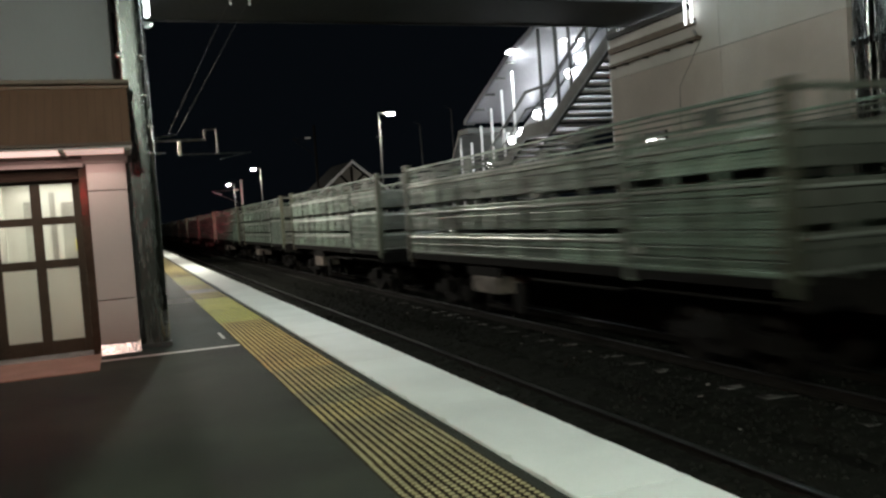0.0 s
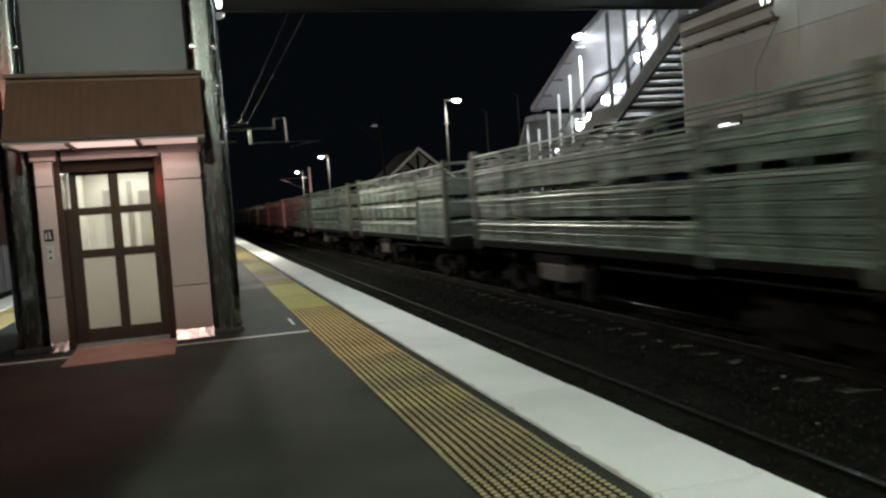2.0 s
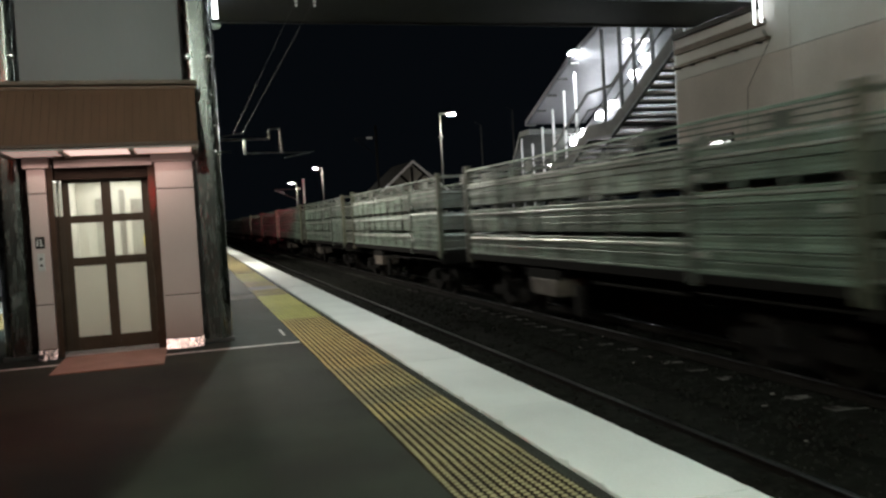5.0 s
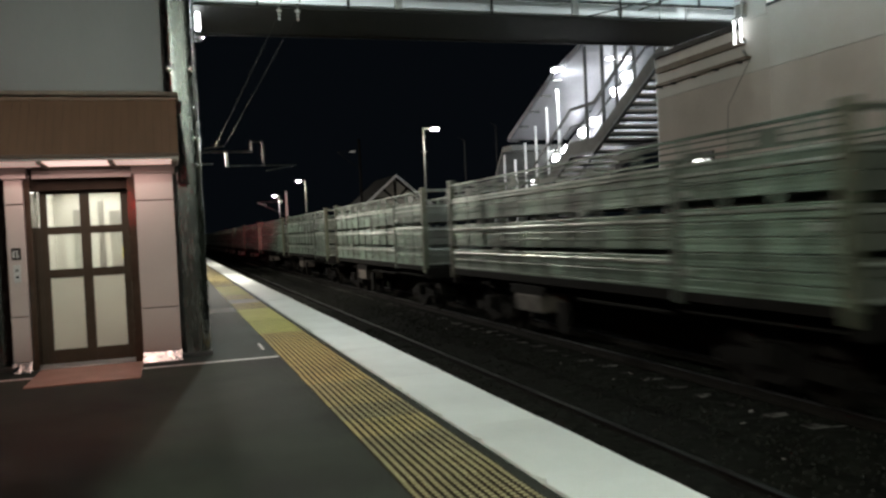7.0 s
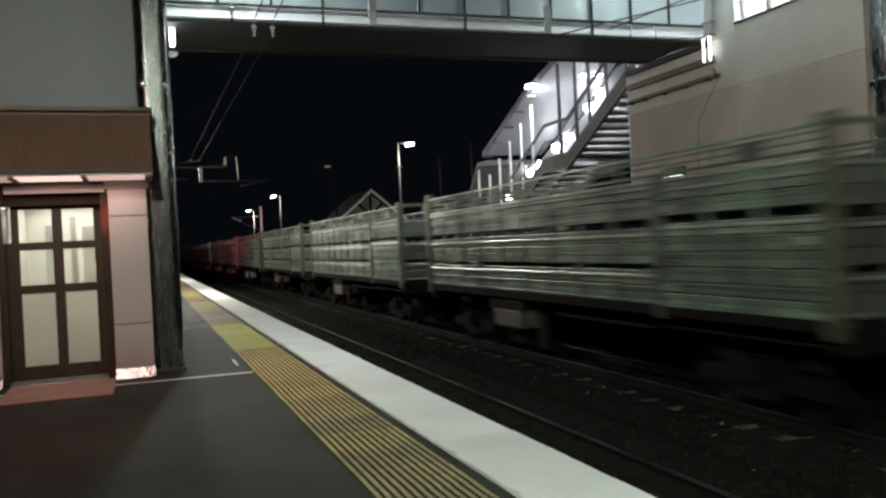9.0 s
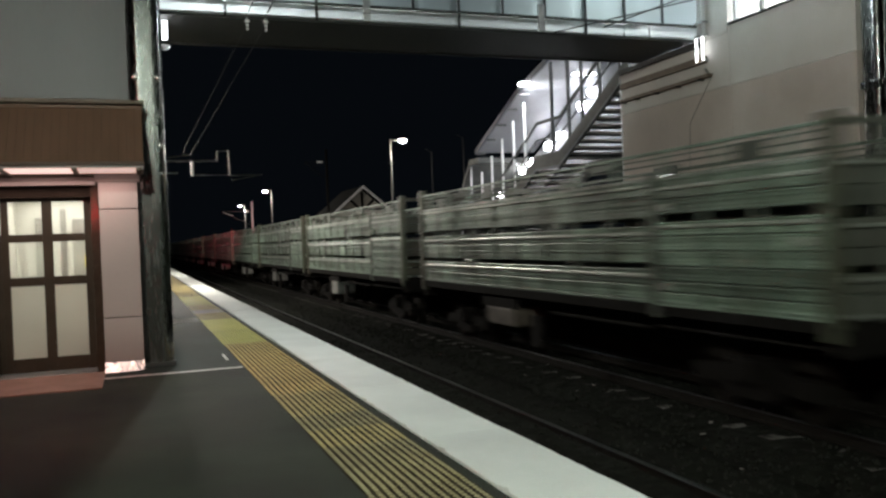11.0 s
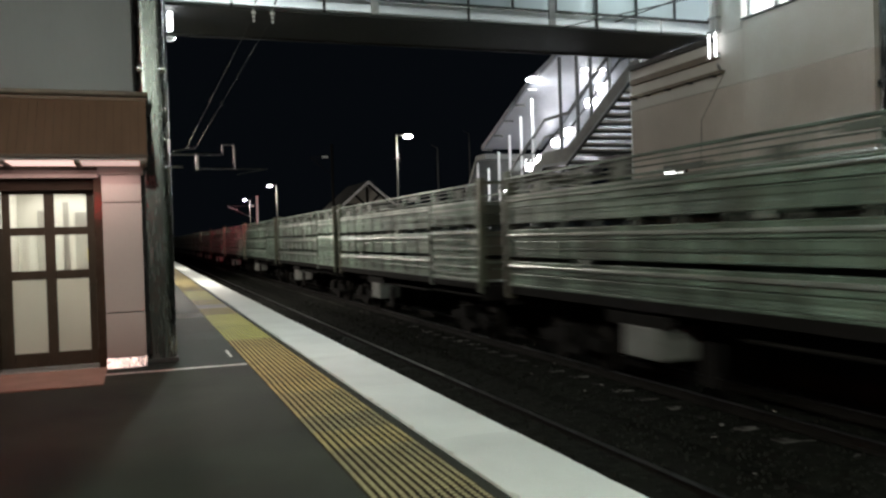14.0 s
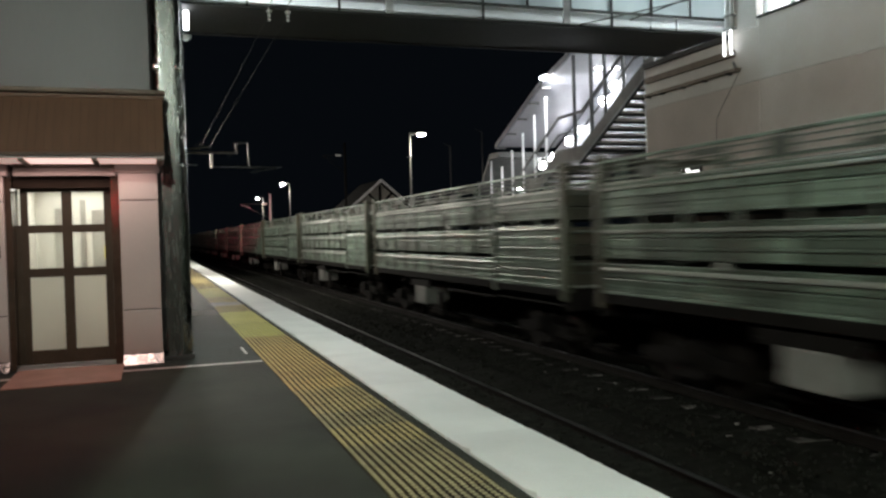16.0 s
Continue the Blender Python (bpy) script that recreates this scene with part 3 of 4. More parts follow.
def footbridge():
    b = thing("footbridge", "glazed steel footbridge lit from inside above the tracks", "footbridge")
    y0, y1, x0, x1 = 13.0, 14.9, 0.43, 10.0
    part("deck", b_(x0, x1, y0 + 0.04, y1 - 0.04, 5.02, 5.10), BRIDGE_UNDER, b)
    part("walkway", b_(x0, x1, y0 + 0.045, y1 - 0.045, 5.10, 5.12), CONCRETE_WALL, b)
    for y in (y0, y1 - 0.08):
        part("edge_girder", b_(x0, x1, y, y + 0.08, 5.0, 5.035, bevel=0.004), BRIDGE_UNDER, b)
    joints = [x0, 1.43, 3.62, 6.72, 8.39, 8.92, x1]
    for y, g in ((y0, -1), (y1 - 0.03, 1)):
        for a, c in zip(joints, joints[1:]):
            part("kick_panel", b_(a + 0.02, c - 0.02, y + 0.005, y + 0.03, 5.04, 5.262, bevel=0.003), KICK, b)
        part("sill_rail", b_(x0, x1, y - 0.03, y + 0.06, 5.262, 5.305, bevel=0.006), DARK_STEEL, b)
        part("top_rail", b_(x0, x1, y - 0.03, y + 0.06, 6.45, 6.51, bevel=0.006), DARK_STEEL, b)
        n = 12
        for i in range(n + 1):
            x = x0 + (x1 - x0) * i / n
            part("mullion", b_(x - 0.02, x + 0.02, y - 0.01, y + 0.04, 5.04 if i % 3 == 0 else 5.305, 6.45, bevel=0.004), DARK_STEEL, b)
            if i < n:
                p = part("pane", b_(x + 0.025, x + (x1 - x0) / n - 0.025, y + 0.010, y + 0.018, 5.31, 6.445), ETCHED, b)
                p = part("upper_pane", b_(x + 0.025, x + (x1 - x0) / n - 0.025, y + 0.010, y + 0.018, 6.52, 7.44), ETCHED, b)
    # added dark strip that hides a bright line along the wall top
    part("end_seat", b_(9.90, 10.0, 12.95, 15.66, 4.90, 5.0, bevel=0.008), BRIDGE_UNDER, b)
    for x in (6.72, 3.62):
        part("edge_post", b_(x - 0.06, x + 0.06, y0 - 0.05, y0, 5.03, 5.5, bevel=0.006), GALV, b)
    part("bridge_roof", b_(x0, x1, y0 - 0.15, y1 + 0.15, 7.45, 7.6, bevel=0.01), TOWER_SHEET, b)
    for i in range(5):
        x = x0 + 0.3 + i * 2.2
        for y in (y0 + 0.04, y1 - 0.09):
            part("roof_post", b_(x, x + 0.08, y, y + 0.05, 6.51, 7.45, bevel=0.005), DARK_STEEL, b)
    for i in range(4):
        part("tube_light", b_(1.4 + i * 2.2, 2.6 + i * 2.2, 13.9, 14.0, 7.38, 7.43, bevel=0.01), BRIDGE_GLOW, b, "lit ceiling tube")


footbridge()

# ---------------------------------------------------------------- lift tower and stairs on the opposite platform


def far_tower():
    t = thing("opposite_lift_tower", "pale panelled lift tower with stainless corner posts", "lift tower")
    ys = [9.42, 12.18, 15.70]
    for j, (a, c) in enumerate(zip(ys, ys[1:])):
        z = 0.0
        for z1 in (2.1, 4.06, 5.12 if j == 0 else 5.0):
            part("wall_panel", b_(10.0, 10.10, a + 0.003, c - 0.003, z + 0.004, z1 - 0.004, bevel=0.002), CONCRETE_WALL if z > 4 else WALL_LOWER, t)
            z = z1
    part("wall_core", b_(10.04, 10.16, 9.45, 15.65, 0, 4.98), BLACK, t)
    part("back_wall", b_(12.6, 12.75, 9.3, 15.7, 0, 8.2), CONCRETE_WALL, t)
    part("front_wall", b_(10.1, 12.7, 9.2, 9.35, 0, 8.2), CONCRETE_WALL, t)
    part("end_wall", b_(10.16, 12.6, 15.5, 15.62, 0, 4.9), CONCRETE_WALL, t)
    for y in (9.10, 8.72):
        p = part("corner_post", b_(9.93, 10.20, y - 0.11, y + 0.20, 0.0, 8.2, bevel=0.07), STAINLESS, t, "polished stainless corner post", smooth=True)
        for z in (3.45, 5.9):
            part("post_band", b_(9.915, 10.215, y - 0.125, y + 0.215, z, z + 0.12, bevel=0.03), STAINLESS, p)
    part("edge_trim", b_(9.985, 10.11, 15.70, 15.74, 0.0, 5.0, bevel=0.006), WHITE_STEEL, t)
    part("window_sill", b_(9.97, 10.12, 9.42, 12.20, 5.12, 5.16, bevel=0.006), DARK_STEEL, t)
    for y in (9.45, 10.4, 11.35, 12.0):
        part("window_post", b_(10.0, 10.08, y, y + 0.07, 5.16, 7.6, bevel=0.005), WHITE_STEEL, t)
    for a, c in ((9.52, 10.4), (10.47, 11.35), (11.42, 12.0)):
        p = part("window_pane", b_(10.03, 10.04, a, c, 5.165, 7.6), PANE, t)
        p.visible_shadow = False
    part("bridge_jamb", b_(10.0, 10.12, 12.22, 12.98, 5.003, 8.2, bevel=0.004), CONCRETE_WALL, t)
    part("landing_floor", b_(10.16, 12.6, 9.35, 15.5, 5.0, 5.1), CONCRETE_WALL, t)
    part("tower_roof", b_(9.8, 12.9, 8.5, 15.8, 8.2, 8.4, bevel=0.02), TOWER_SHEET, t)
    part("roof_edge", b_(9.98, 10.1, 9.42, 15.7, 7.6, 8.2), CONCRETE_WALL, t)
    part("ceiling_light", b_(11.0, 11.3, 10.5, 13.5, 8.12, 8.19, bevel=0.01), BRIDGE_GLOW, t)


far_tower()


def wall_services():
    s = thing("cable_tray", "brown cable trays bracketed to the tower wall", "cable tray")
    part("tray", b_(9.90, 9.99, 12.78, 15.60, 4.58, 4.70, bevel=0.008), TRAY, s)
    part("tray", b_(9.88, 9.99, 12.66, 15.60, 4.30, 4.36, bevel=0.008), TRAY, s)
    for y in (12.9, 13.6, 14.3, 15.0, 15.5):
        part("bracket", b_(9.85, 10.0, y, y + 0.03, 4.27, 4.30, bevel=0.003), DARK_STEEL, s)
    part("end_bracket", tube(bmesh.new(), (9.75, 12.55, 4.42), (9.98, 12.75, 4.36), 0.025), GALV, s)
    d = thing("down_pipe", "white down pipes beside the bridge end", "pipe")
    for y in (12.80, 12.92):
        part("pipe", tube(bmesh.new(), (9.93, y, 5.05), (9.93, y, 7.8), 0.04, 12), WHITE_STEEL, d, smooth=True)
    for z in (5.06, 5.3, 6.2):
        part("pipe_clip", b_(9.87, 10.0, 12.74, 12.98, z, z + 0.04, bevel=0.006), GALV, d)
    k = thing("wall_lamp", "lit white strip lamp under the bridge end", "lamp")
    for y in (12.77, 12.95):
        part("diffuser", tube(bmesh.new(), (9.885, y, 4.62), (9.885, y, 5.04), 0.017, 12), WALL_GLOW, k, "bright white diffuser")
    part("back_plate", b_(9.92, 9.99, 12.76, 12.96, 4.60, 4.66, bevel=0.006), GALV, k)
    d = thing("conduit", "thin grey conduit running down from the cable tray", "conduit")
    part("pipe", tube(bmesh.new(), (9.985, 12.62, 4.36), (9.985, 13.35, 3.55), 0.006, 8), CONCRETE, d)
    part("pipe", tube(bmesh.new(), (9.985, 13.35, 3.55), (9.985, 13.42, 2.2), 0.006, 8), CONCRETE, d)
    w = thing("stay_wires", "thin dark stay wires across the bridge end", "wire")
    for a, c in (((7.9, 12.9, 5.15), (10.3, 11.2, 5.95)), ((6.9, 12.85, 5.0), (10.0, 12.3, 5.72))):
        part("wire", tube(bmesh.new(), a, c, 0.012, 6), DARK_STEEL, w)


wall_services()

sign = thing("lit_display", "lit white display board on the tower wall", "display")
part("case", b_(9.93, 9.99, 13.80, 14.52, 2.56, 2.80, bevel=0.01), DARK_STEEL, sign)
for k in range(7):
    part("character_bar", b_(9.920, 9.931, 14.13 + k * 0.05, 14.165 + k * 0.05, 2.625, 2.72), DISPLAY_GLOW, sign)
part("light_strip", b_(9.920, 9.931, 13.83, 14.48, 2.600, 2.630), DISPLAY_GLOW, sign, "thin white light strip")
part("red_strip", b_(9.920, 9.931, 14.0, 14.40, 2.575, 2.590), RED_STRIP, sign, "thin red light strip")

STAIR_X0, STAIR_X1 = 10.22, 12.05


def stair_line(y):
    """Height of the nosings: a flight, a landing, a second flight."""
    if y < 16.0:
        return 5.16
    if y < 19.0:
        return 5.16 - 0.52 * (y - 16.0)
    if y < 20.3:
        return 3.60
    return max(0.0, 3.60 - 0.52 * (y - 20.3))


def roof_line(y):
    """Height of the stair roof's gutter."""
    ks = [(15.72, 7.66), (16.0, 7.55), (19.6, 6.02), (21.0, 5.66), (24.3, 4.28)]
    for (a, za), (c, zc) in zip(ks, ks[1:]):
        if y <= c:
            return za + (zc - za) * (y - a) / (c - a)
    return ks[-1][1]


def stairs():
    s = thing("covered_stairs", "covered steel stairs with lit side panels down to the platform", "stairs")
    knots = [15.72, 16.0, 19.0, 20.3, 27.2]

    def band(name, x0, x1, lo, hi, material, ks=knots, label=""):
        for a, c in zip(ks, ks[1:]):
            za, zc = stair_line(a), stair_line(c)
            part(name, prism(bmesh.new(), [(a, za + lo), (c, zc + lo), (c, zc + hi), (a, za + hi)], "x", x0, x1), material, s, label)
    band("stringer", STAIR_X0, STAIR_X0 + 0.06, -0.34, 0.06, POLE_STEEL)
    band("stringer_flange", STAIR_X0 - 0.03, STAIR_X0 - 0.001, -0.345, -0.29, FENCE_GREY)
    band("stringer", STAIR_X1 - 0.06, STAIR_X1, -0.34, 0.06, DARK_STEEL)
    y = 16.0
    for flight in ((16.0, 11), (20.3, 25)):
        for i in range(flight[1]):
            y = flight[0] + i * 0.276
            z = stair_line(y + 0.276)
            part("riser", b_(STAIR_X0 + 0.06, STAIR_X1 - 0.06, y + 0.262, y + 0.276, z - 0.085, z - 0.035), DARK_STEEL, s)
            part("tread", b_(STAIR_X0 + 0.06, STAIR_X1 - 0.06, y, y + 0.30, z - 0.035, z, bevel=0.006), CONCRETE_WALL, s)
    part("landing", b_(STAIR_X0 + 0.06, STAIR_X1 - 0.06, 19.0, 20.32, 3.55, 3.60), GALV, s)
    # solid far side, open near side with posts and hand rails
    band("hand_rail", STAIR_X0 + 0.02, STAIR_X0 + 0.07, 0.88, 0.96, DARK_STEEL)
    band("hand_rail", STAIR_X1 - 0.12, STAIR_X1 - 0.06, 0.88, 0.94, DARK_STEEL)
    band("low_rail", STAIR_X0 + 0.02, STAIR_X0 + 0.05, 0.45, 0.49, DARK_STEEL)
    # these stand against the lamps: the backlit dark is in their colour
    for y in (16.1, 17.0, 17.84, 18.5, 19.38):
        z = stair_line(y)
        part("post", b_(STAIR_X0, STAIR_X0 + 0.07, y - 0.035, y + 0.035, z - 0.1, roof_line(y) - 0.12, bevel=0.005), DARK_STEEL, s)
    # lamp light on these posts is painted as white
    for y in (21.06, 21.8, 22.6, 23.4, 24.2):
        z = stair_line(y)
        part("post", b_(STAIR_X0 + 0.02, STAIR_X0 + 0.08, y - 0.025, y + 0.025, z - 0.1, z + 2.0, bevel=0.005), WHITE_STEEL, s, "post coloured white for the lamp light it catches")
        part("roof_bracket", b_(STAIR_X0 - 0.08, STAIR_X0 + 0.2, y - 0.03, y + 0.03, roof_line(y) - 0.21, roof_line(y) - 0.15, bevel=0.005), POLE_STEEL, s)
    ks = [15.72, 16.0, 19.6, 21.0, 24.3]
    for name, x0, x1, lo, hi, m in (("roof", STAIR_X0 - 0.06, STAIR_X1 + 0.1, -0.10, -0.01, STAIR_PANEL), ("roof_gutter", STAIR_X0 - 0.12, STAIR_X0 - 0.06, -0.15, 0.0, FENCE_GREY)):
        for a, c in zip(ks, ks[1:]):
            part(name, prism(bmesh.new(), [(a, roof_line(a) + lo), (c, roof_line(c) + lo), (c, roof_line(c) + hi), (a, roof_line(a) + hi)], "x", x0, x1), m, s)
    for a, c in zip([15.72, 16.0, 19.0, 19.6, 20.3, 21.0, 24.3], [16.0, 19.0, 19.6, 20.3, 21.0, 24.3, 25.0]):
        part("side_panel", prism(bmesh.new(), [(a, stair_line(a) - 0.1), (c, stair_line(c) - 0.1), (c, min(roof_line(c), stair_line(c) + 2.5) - 0.102), (a, min(roof_line(a), stair_line(a) + 2.5) - 0.102)], "x", STAIR_X1, STAIR_X1 + 0.05), STAIR_PANEL, s, "pale panel lit by the stair lamps")
    for a, c in ((24.2, 24.95), (24.95, 27.2)):
        za = stair_line(24.2) + 2.45 if a < 24.5 else stair_line(24.2) + 2.45
        zc = stair_line(24.2) + 2.45 if a < 24.5 else stair_line(27.2) + 1.5
        part("lower_roof", prism(bmesh.new(), [(a, za - 0.16), (c, zc - 0.16), (c, zc), (a, za)], "x", STAIR_X0 - 0.05, STAIR_X1 + 0.1), POLE_STEEL, s)
    for y in (25.0, 26.0, 27.0):
        part("post", b_(STAIR_X0, STAIR_X0 + 0.06, y, y + 0.06, 0.0, stair_line(24.2) + 2.3 - 0.65 * (y - 24.95), bevel=0.005), GALV, s)
    for y, z in ((19.52, 5.71), (18.81, 5.56)):
        part("ceiling_lamp", b_(11.0, 11.2, y - 0.10, y + 0.10, z, z + 0.05, bevel=0.02), WALL_GLOW, s, "small lit ceiling lamp")
        part("lamp_stem", tube(bmesh.new(), (11.1, y, z + 0.05), (11.1, y, roof_line(y) - 0.09), 0.012, 8), GALV, s)
    for y, z in ((20.35, 5.44), (20.95, 5.13), (22.22, 4.47), (23.04, 4.25), (24.35, 3.88), (24.9, 3.66)):
        part("stair_lamp", b_(11.95, 12.05, y - 0.17, y + 0.17, z - 0.11, z + 0.11, bevel=0.045), STAIR_GLOW, s, "lit bulkhead lamp on the side panel")


stairs()
flood = thing("flood_lamp", "lit flood lamp on the stair roof edge", "lamp")
part("housing", b_(9.95, 10.20, 20.45, 20.75, 5.66, 5.72, bevel=0.02), GALV, flood)
part("diffuser", b_(9.96, 10.19, 20.44, 20.74, 5.615, 5.66, bevel=0.015), LAMP_GLOW, flood)
part("arm", tube(bmesh.new(), (10.18, 20.6, 5.70), (10.30, 20.6, 5.75), 0.02), GALV, flood)

# ---------------------------------------------------------------- street lamps, overhead line, signal


def street_lamp(x, y, z, side):
    p = thing("street_lamp", "lit LED street lamp on a galvanised pole", "street lamp", "platform street lamps", (x, y, 0))
    px = -0.55 * side
    part("pole", tube(bmesh.new(), (px, 0, 0), (px, 0, z + 0.05), 0.05, 12, 0.034), POLE_STEEL, p, smooth=True)
    part("arm", tube(bmesh.new(), (px, 0, z), (-0.1 * side, 0, z + 0.02), 0.03, 8), POLE_STEEL, p, smooth=True)
    part("clamp", b_(px - 0.12, px + 0.12, -0.05, 0.05, z - 1.05, z - 1.0, bevel=0.01), POLE_STEEL, p)
    part("luminaire", b_(-0.24, 0.20, -0.14, 0.14, z, z + 0.08, bevel=0.038), POLE_STEEL, p)
    part("diffuser", b_(-0.15, 0.16, -0.12, 0.12, z - 0.08, z, bevel=0.038), LAMP_GLOW, p, "bright white diffuser")


# the second and third are added, hidden behind the lift tower
for x, y, z, w in NEAR_LAMPS:
    street_lamp(x, y, z, 1)
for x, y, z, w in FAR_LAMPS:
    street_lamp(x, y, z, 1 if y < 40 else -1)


def overhead_mast(x, y, side, reach, top, name="overhead_line_mast", steel=WHITE_STEEL):
    m = thing(name, "galvanised mast with cantilever arm for the overhead line", "catenary mast", "overhead line masts", (x, y, 0))
    part("mast", tube(bmesh.new(), (0, 0, -1.1), (0, 0, top), 0.10, 12, 0.09), steel, m, smooth=True)
    for z0, z1 in ((top - 0.9, top - 0.9), (top - 2.2, top - 0.95)):
        part("cantilever", tube(bmesh.new(), (0, 0, z0), (side * reach, 0, z1), 0.022, 8), POLE_STEEL if steel is WHITE_STEEL else steel, m, smooth=True)
    part("insulator", tube(bmesh.new(), (side * 0.3, 0, top - 0.9), (side * 0.7, 0, top - 0.9), 0.07, 10), WHITE_STEEL, m)
    part("registration_arm", tube(bmesh.new(), (side * reach, 0, top - 0.95), (side * (reach - 0.9), 0, top - 1.25), 0.02, 6), steel, m)


lamp = thing("post_lamp", "small lit lamp at the foot of the stairs", "lamp", at=(10.6, 23.6, 0))
part("pole", tube(bmesh.new(), (0, 0, 0), (0, 0, 2.75), 0.03, 8), GALV, lamp)
part("globe", b_(-0.09, 0.09, -0.09, 0.09, 2.75, 2.88, bevel=0.05), STAIR_GLOW, lamp, "lit lamp globe")

overhead_mast(10.23, 78, -1, 2.65, 5.6)


def portal():
    m = thing("overhead_line_portal", "galvanised overhead line boom with droppers", "catenary portal")
    part("mast", tube(bmesh.new(), (0.55, 30, -0.02), (0.55, 30, 6.3), 0.14, 12), POLE_STEEL, m, smooth=True)
    part("boom", b_(0.5, 2.85, 29.95, 30.05, 4.50, 4.57, bevel=0.01), POLE_STEEL, m)
    part("dropper", b_(1.92, 2.02, 29.96, 30.04, 4.02, 4.50, bevel=0.008), WHITE_STEEL, m)
    part("arm", tube(bmesh.new(), (1.96, 30, 4.05), (4.2, 30, 4.03), 0.025, 8), POLE_STEEL, m)
    part("hoop", tube(bmesh.new(), (2.82, 30, 4.86), (3.20, 30, 4.88), 0.03, 8), POLE_STEEL, m)
    part("hoop", tube(bmesh.new(), (3.20, 30, 4.88), (3.23, 30, 4.04), 0.03, 8), POLE_STEEL, m)
    part("hoop", tube(bmesh.new(), (2.82, 30, 4.86), (2.82, 30, 4.5), 0.03, 8), POLE_STEEL, m)
    part("stay", tube(bmesh.new(), (1.2, 30, 4.65), (1.9, 30, 4.73), 0.02, 8), POLE_STEEL, m)
    part("lower_stay", tube(bmesh.new(), (1.1, 30, 4.12), (1.5, 30, 4.12), 0.03, 8), POLE_STEEL, m)
    part("steady_arm", tube(bmesh.new(), (3.3, 30, 3.85), (4.35, 30, 4.05), 0.02, 8), POLE_STEEL, m)


portal()


def overhead_wires():
    w = thing("overhead_wires", "two dark overhead line wires above the near track", "wire")
    for a, c in (((1.62, 30, 4.73), (1.75, 13.3, 4.92)), ((1.92, 30, 4.73), (2.03, 13.3, 4.92))):
        part("wire", tube(bmesh.new(), a, c, 0.003, 6), POLE_STEEL, w)
    part("wire", tube(bmesh.new(), (1.75, 12.8, 5.05), (2.1, 4.0, 6.2), 0.01, 6), DARK_STEEL, w)
    part("wire", tube(bmesh.new(), (2.03, 12.8, 5.05), (2.5, 4.0, 6.2), 0.01, 6), DARK_STEEL, w)
    i = thing("bridge_insulators", "two small pale insulators under the bridge edge", "insulator")
    for x in (1.74, 2.02):
        part("stem", tube(bmesh.new(), (x, 12.95, 4.80), (x, 12.95, 5.06), 0.012, 8), GALV, i)
        for k, r in enumerate((0.042, 0.024, 0.02)):
            part("shed", tube(bmesh.new(), (x, 12.95, 4.93 - k * 0.06), (x, 12.95, 4.96 - k * 0.06), r, 12), WHITE_STEEL, i)


overhead_wires()

sig = thing("signal_post", "railway signal showing a red aspect", "signal", at=(1.15, 39.8, 0))
part("pole", tube(bmesh.new(), (0, 0, 0), (0, 0, 3.6), 0.06, 10), GALV, sig, smooth=True)
part("head", b_(-0.16, 0.16, -0.12, 0.08, 2.9, 3.6, bevel=0.03), DARK_STEEL, sig)
part("red_lens", tube(bmesh.new(), (0.1, 0.06, 3.2), (0.16, 0.14, 3.2), 0.07, 14), RED_GLOW, sig)

rs = thing("red_sign", "lit red sign board on a steel post", "sign", at=(-3.95, 4.5, 0))
part("pole", tube(bmesh.new(), (0, 0, 0), (0, 0, 4.15), 0.04, 10), GALV, rs, smooth=True)
part("case", b_(-0.09, 0.03, -0.28, 0.28, 4.15, 4.57, bevel=0.01), DARK_STEEL, rs)
for z in (4.21, 4.41):
    part("red_panel", b_(0.031, 0.045, -0.24, 0.24, z, z + 0.10, bevel=0.004), SIGN_GLOW, rs, "glowing red sign panel")
# unseen post, added so the jamb mirrors two red spots
sig = thing("signal_post", "post with two red lamps, added for red glints on the jamb", "signal", at=(-1.25, -9.0, 0))
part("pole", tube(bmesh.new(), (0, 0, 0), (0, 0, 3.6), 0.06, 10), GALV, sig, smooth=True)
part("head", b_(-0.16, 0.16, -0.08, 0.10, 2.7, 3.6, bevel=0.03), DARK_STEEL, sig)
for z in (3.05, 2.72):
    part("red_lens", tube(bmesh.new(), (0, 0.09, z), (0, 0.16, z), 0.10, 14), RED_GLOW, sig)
# out of view, added to cast the slanting shadow on the floor
setting("building_wall", b_(-3.1, -1.10, 1.33, 1.47, 0.0, 4.8, bevel=0.01), FENCE_GREY, "unseen grey wall added to shade the floor before the lift")

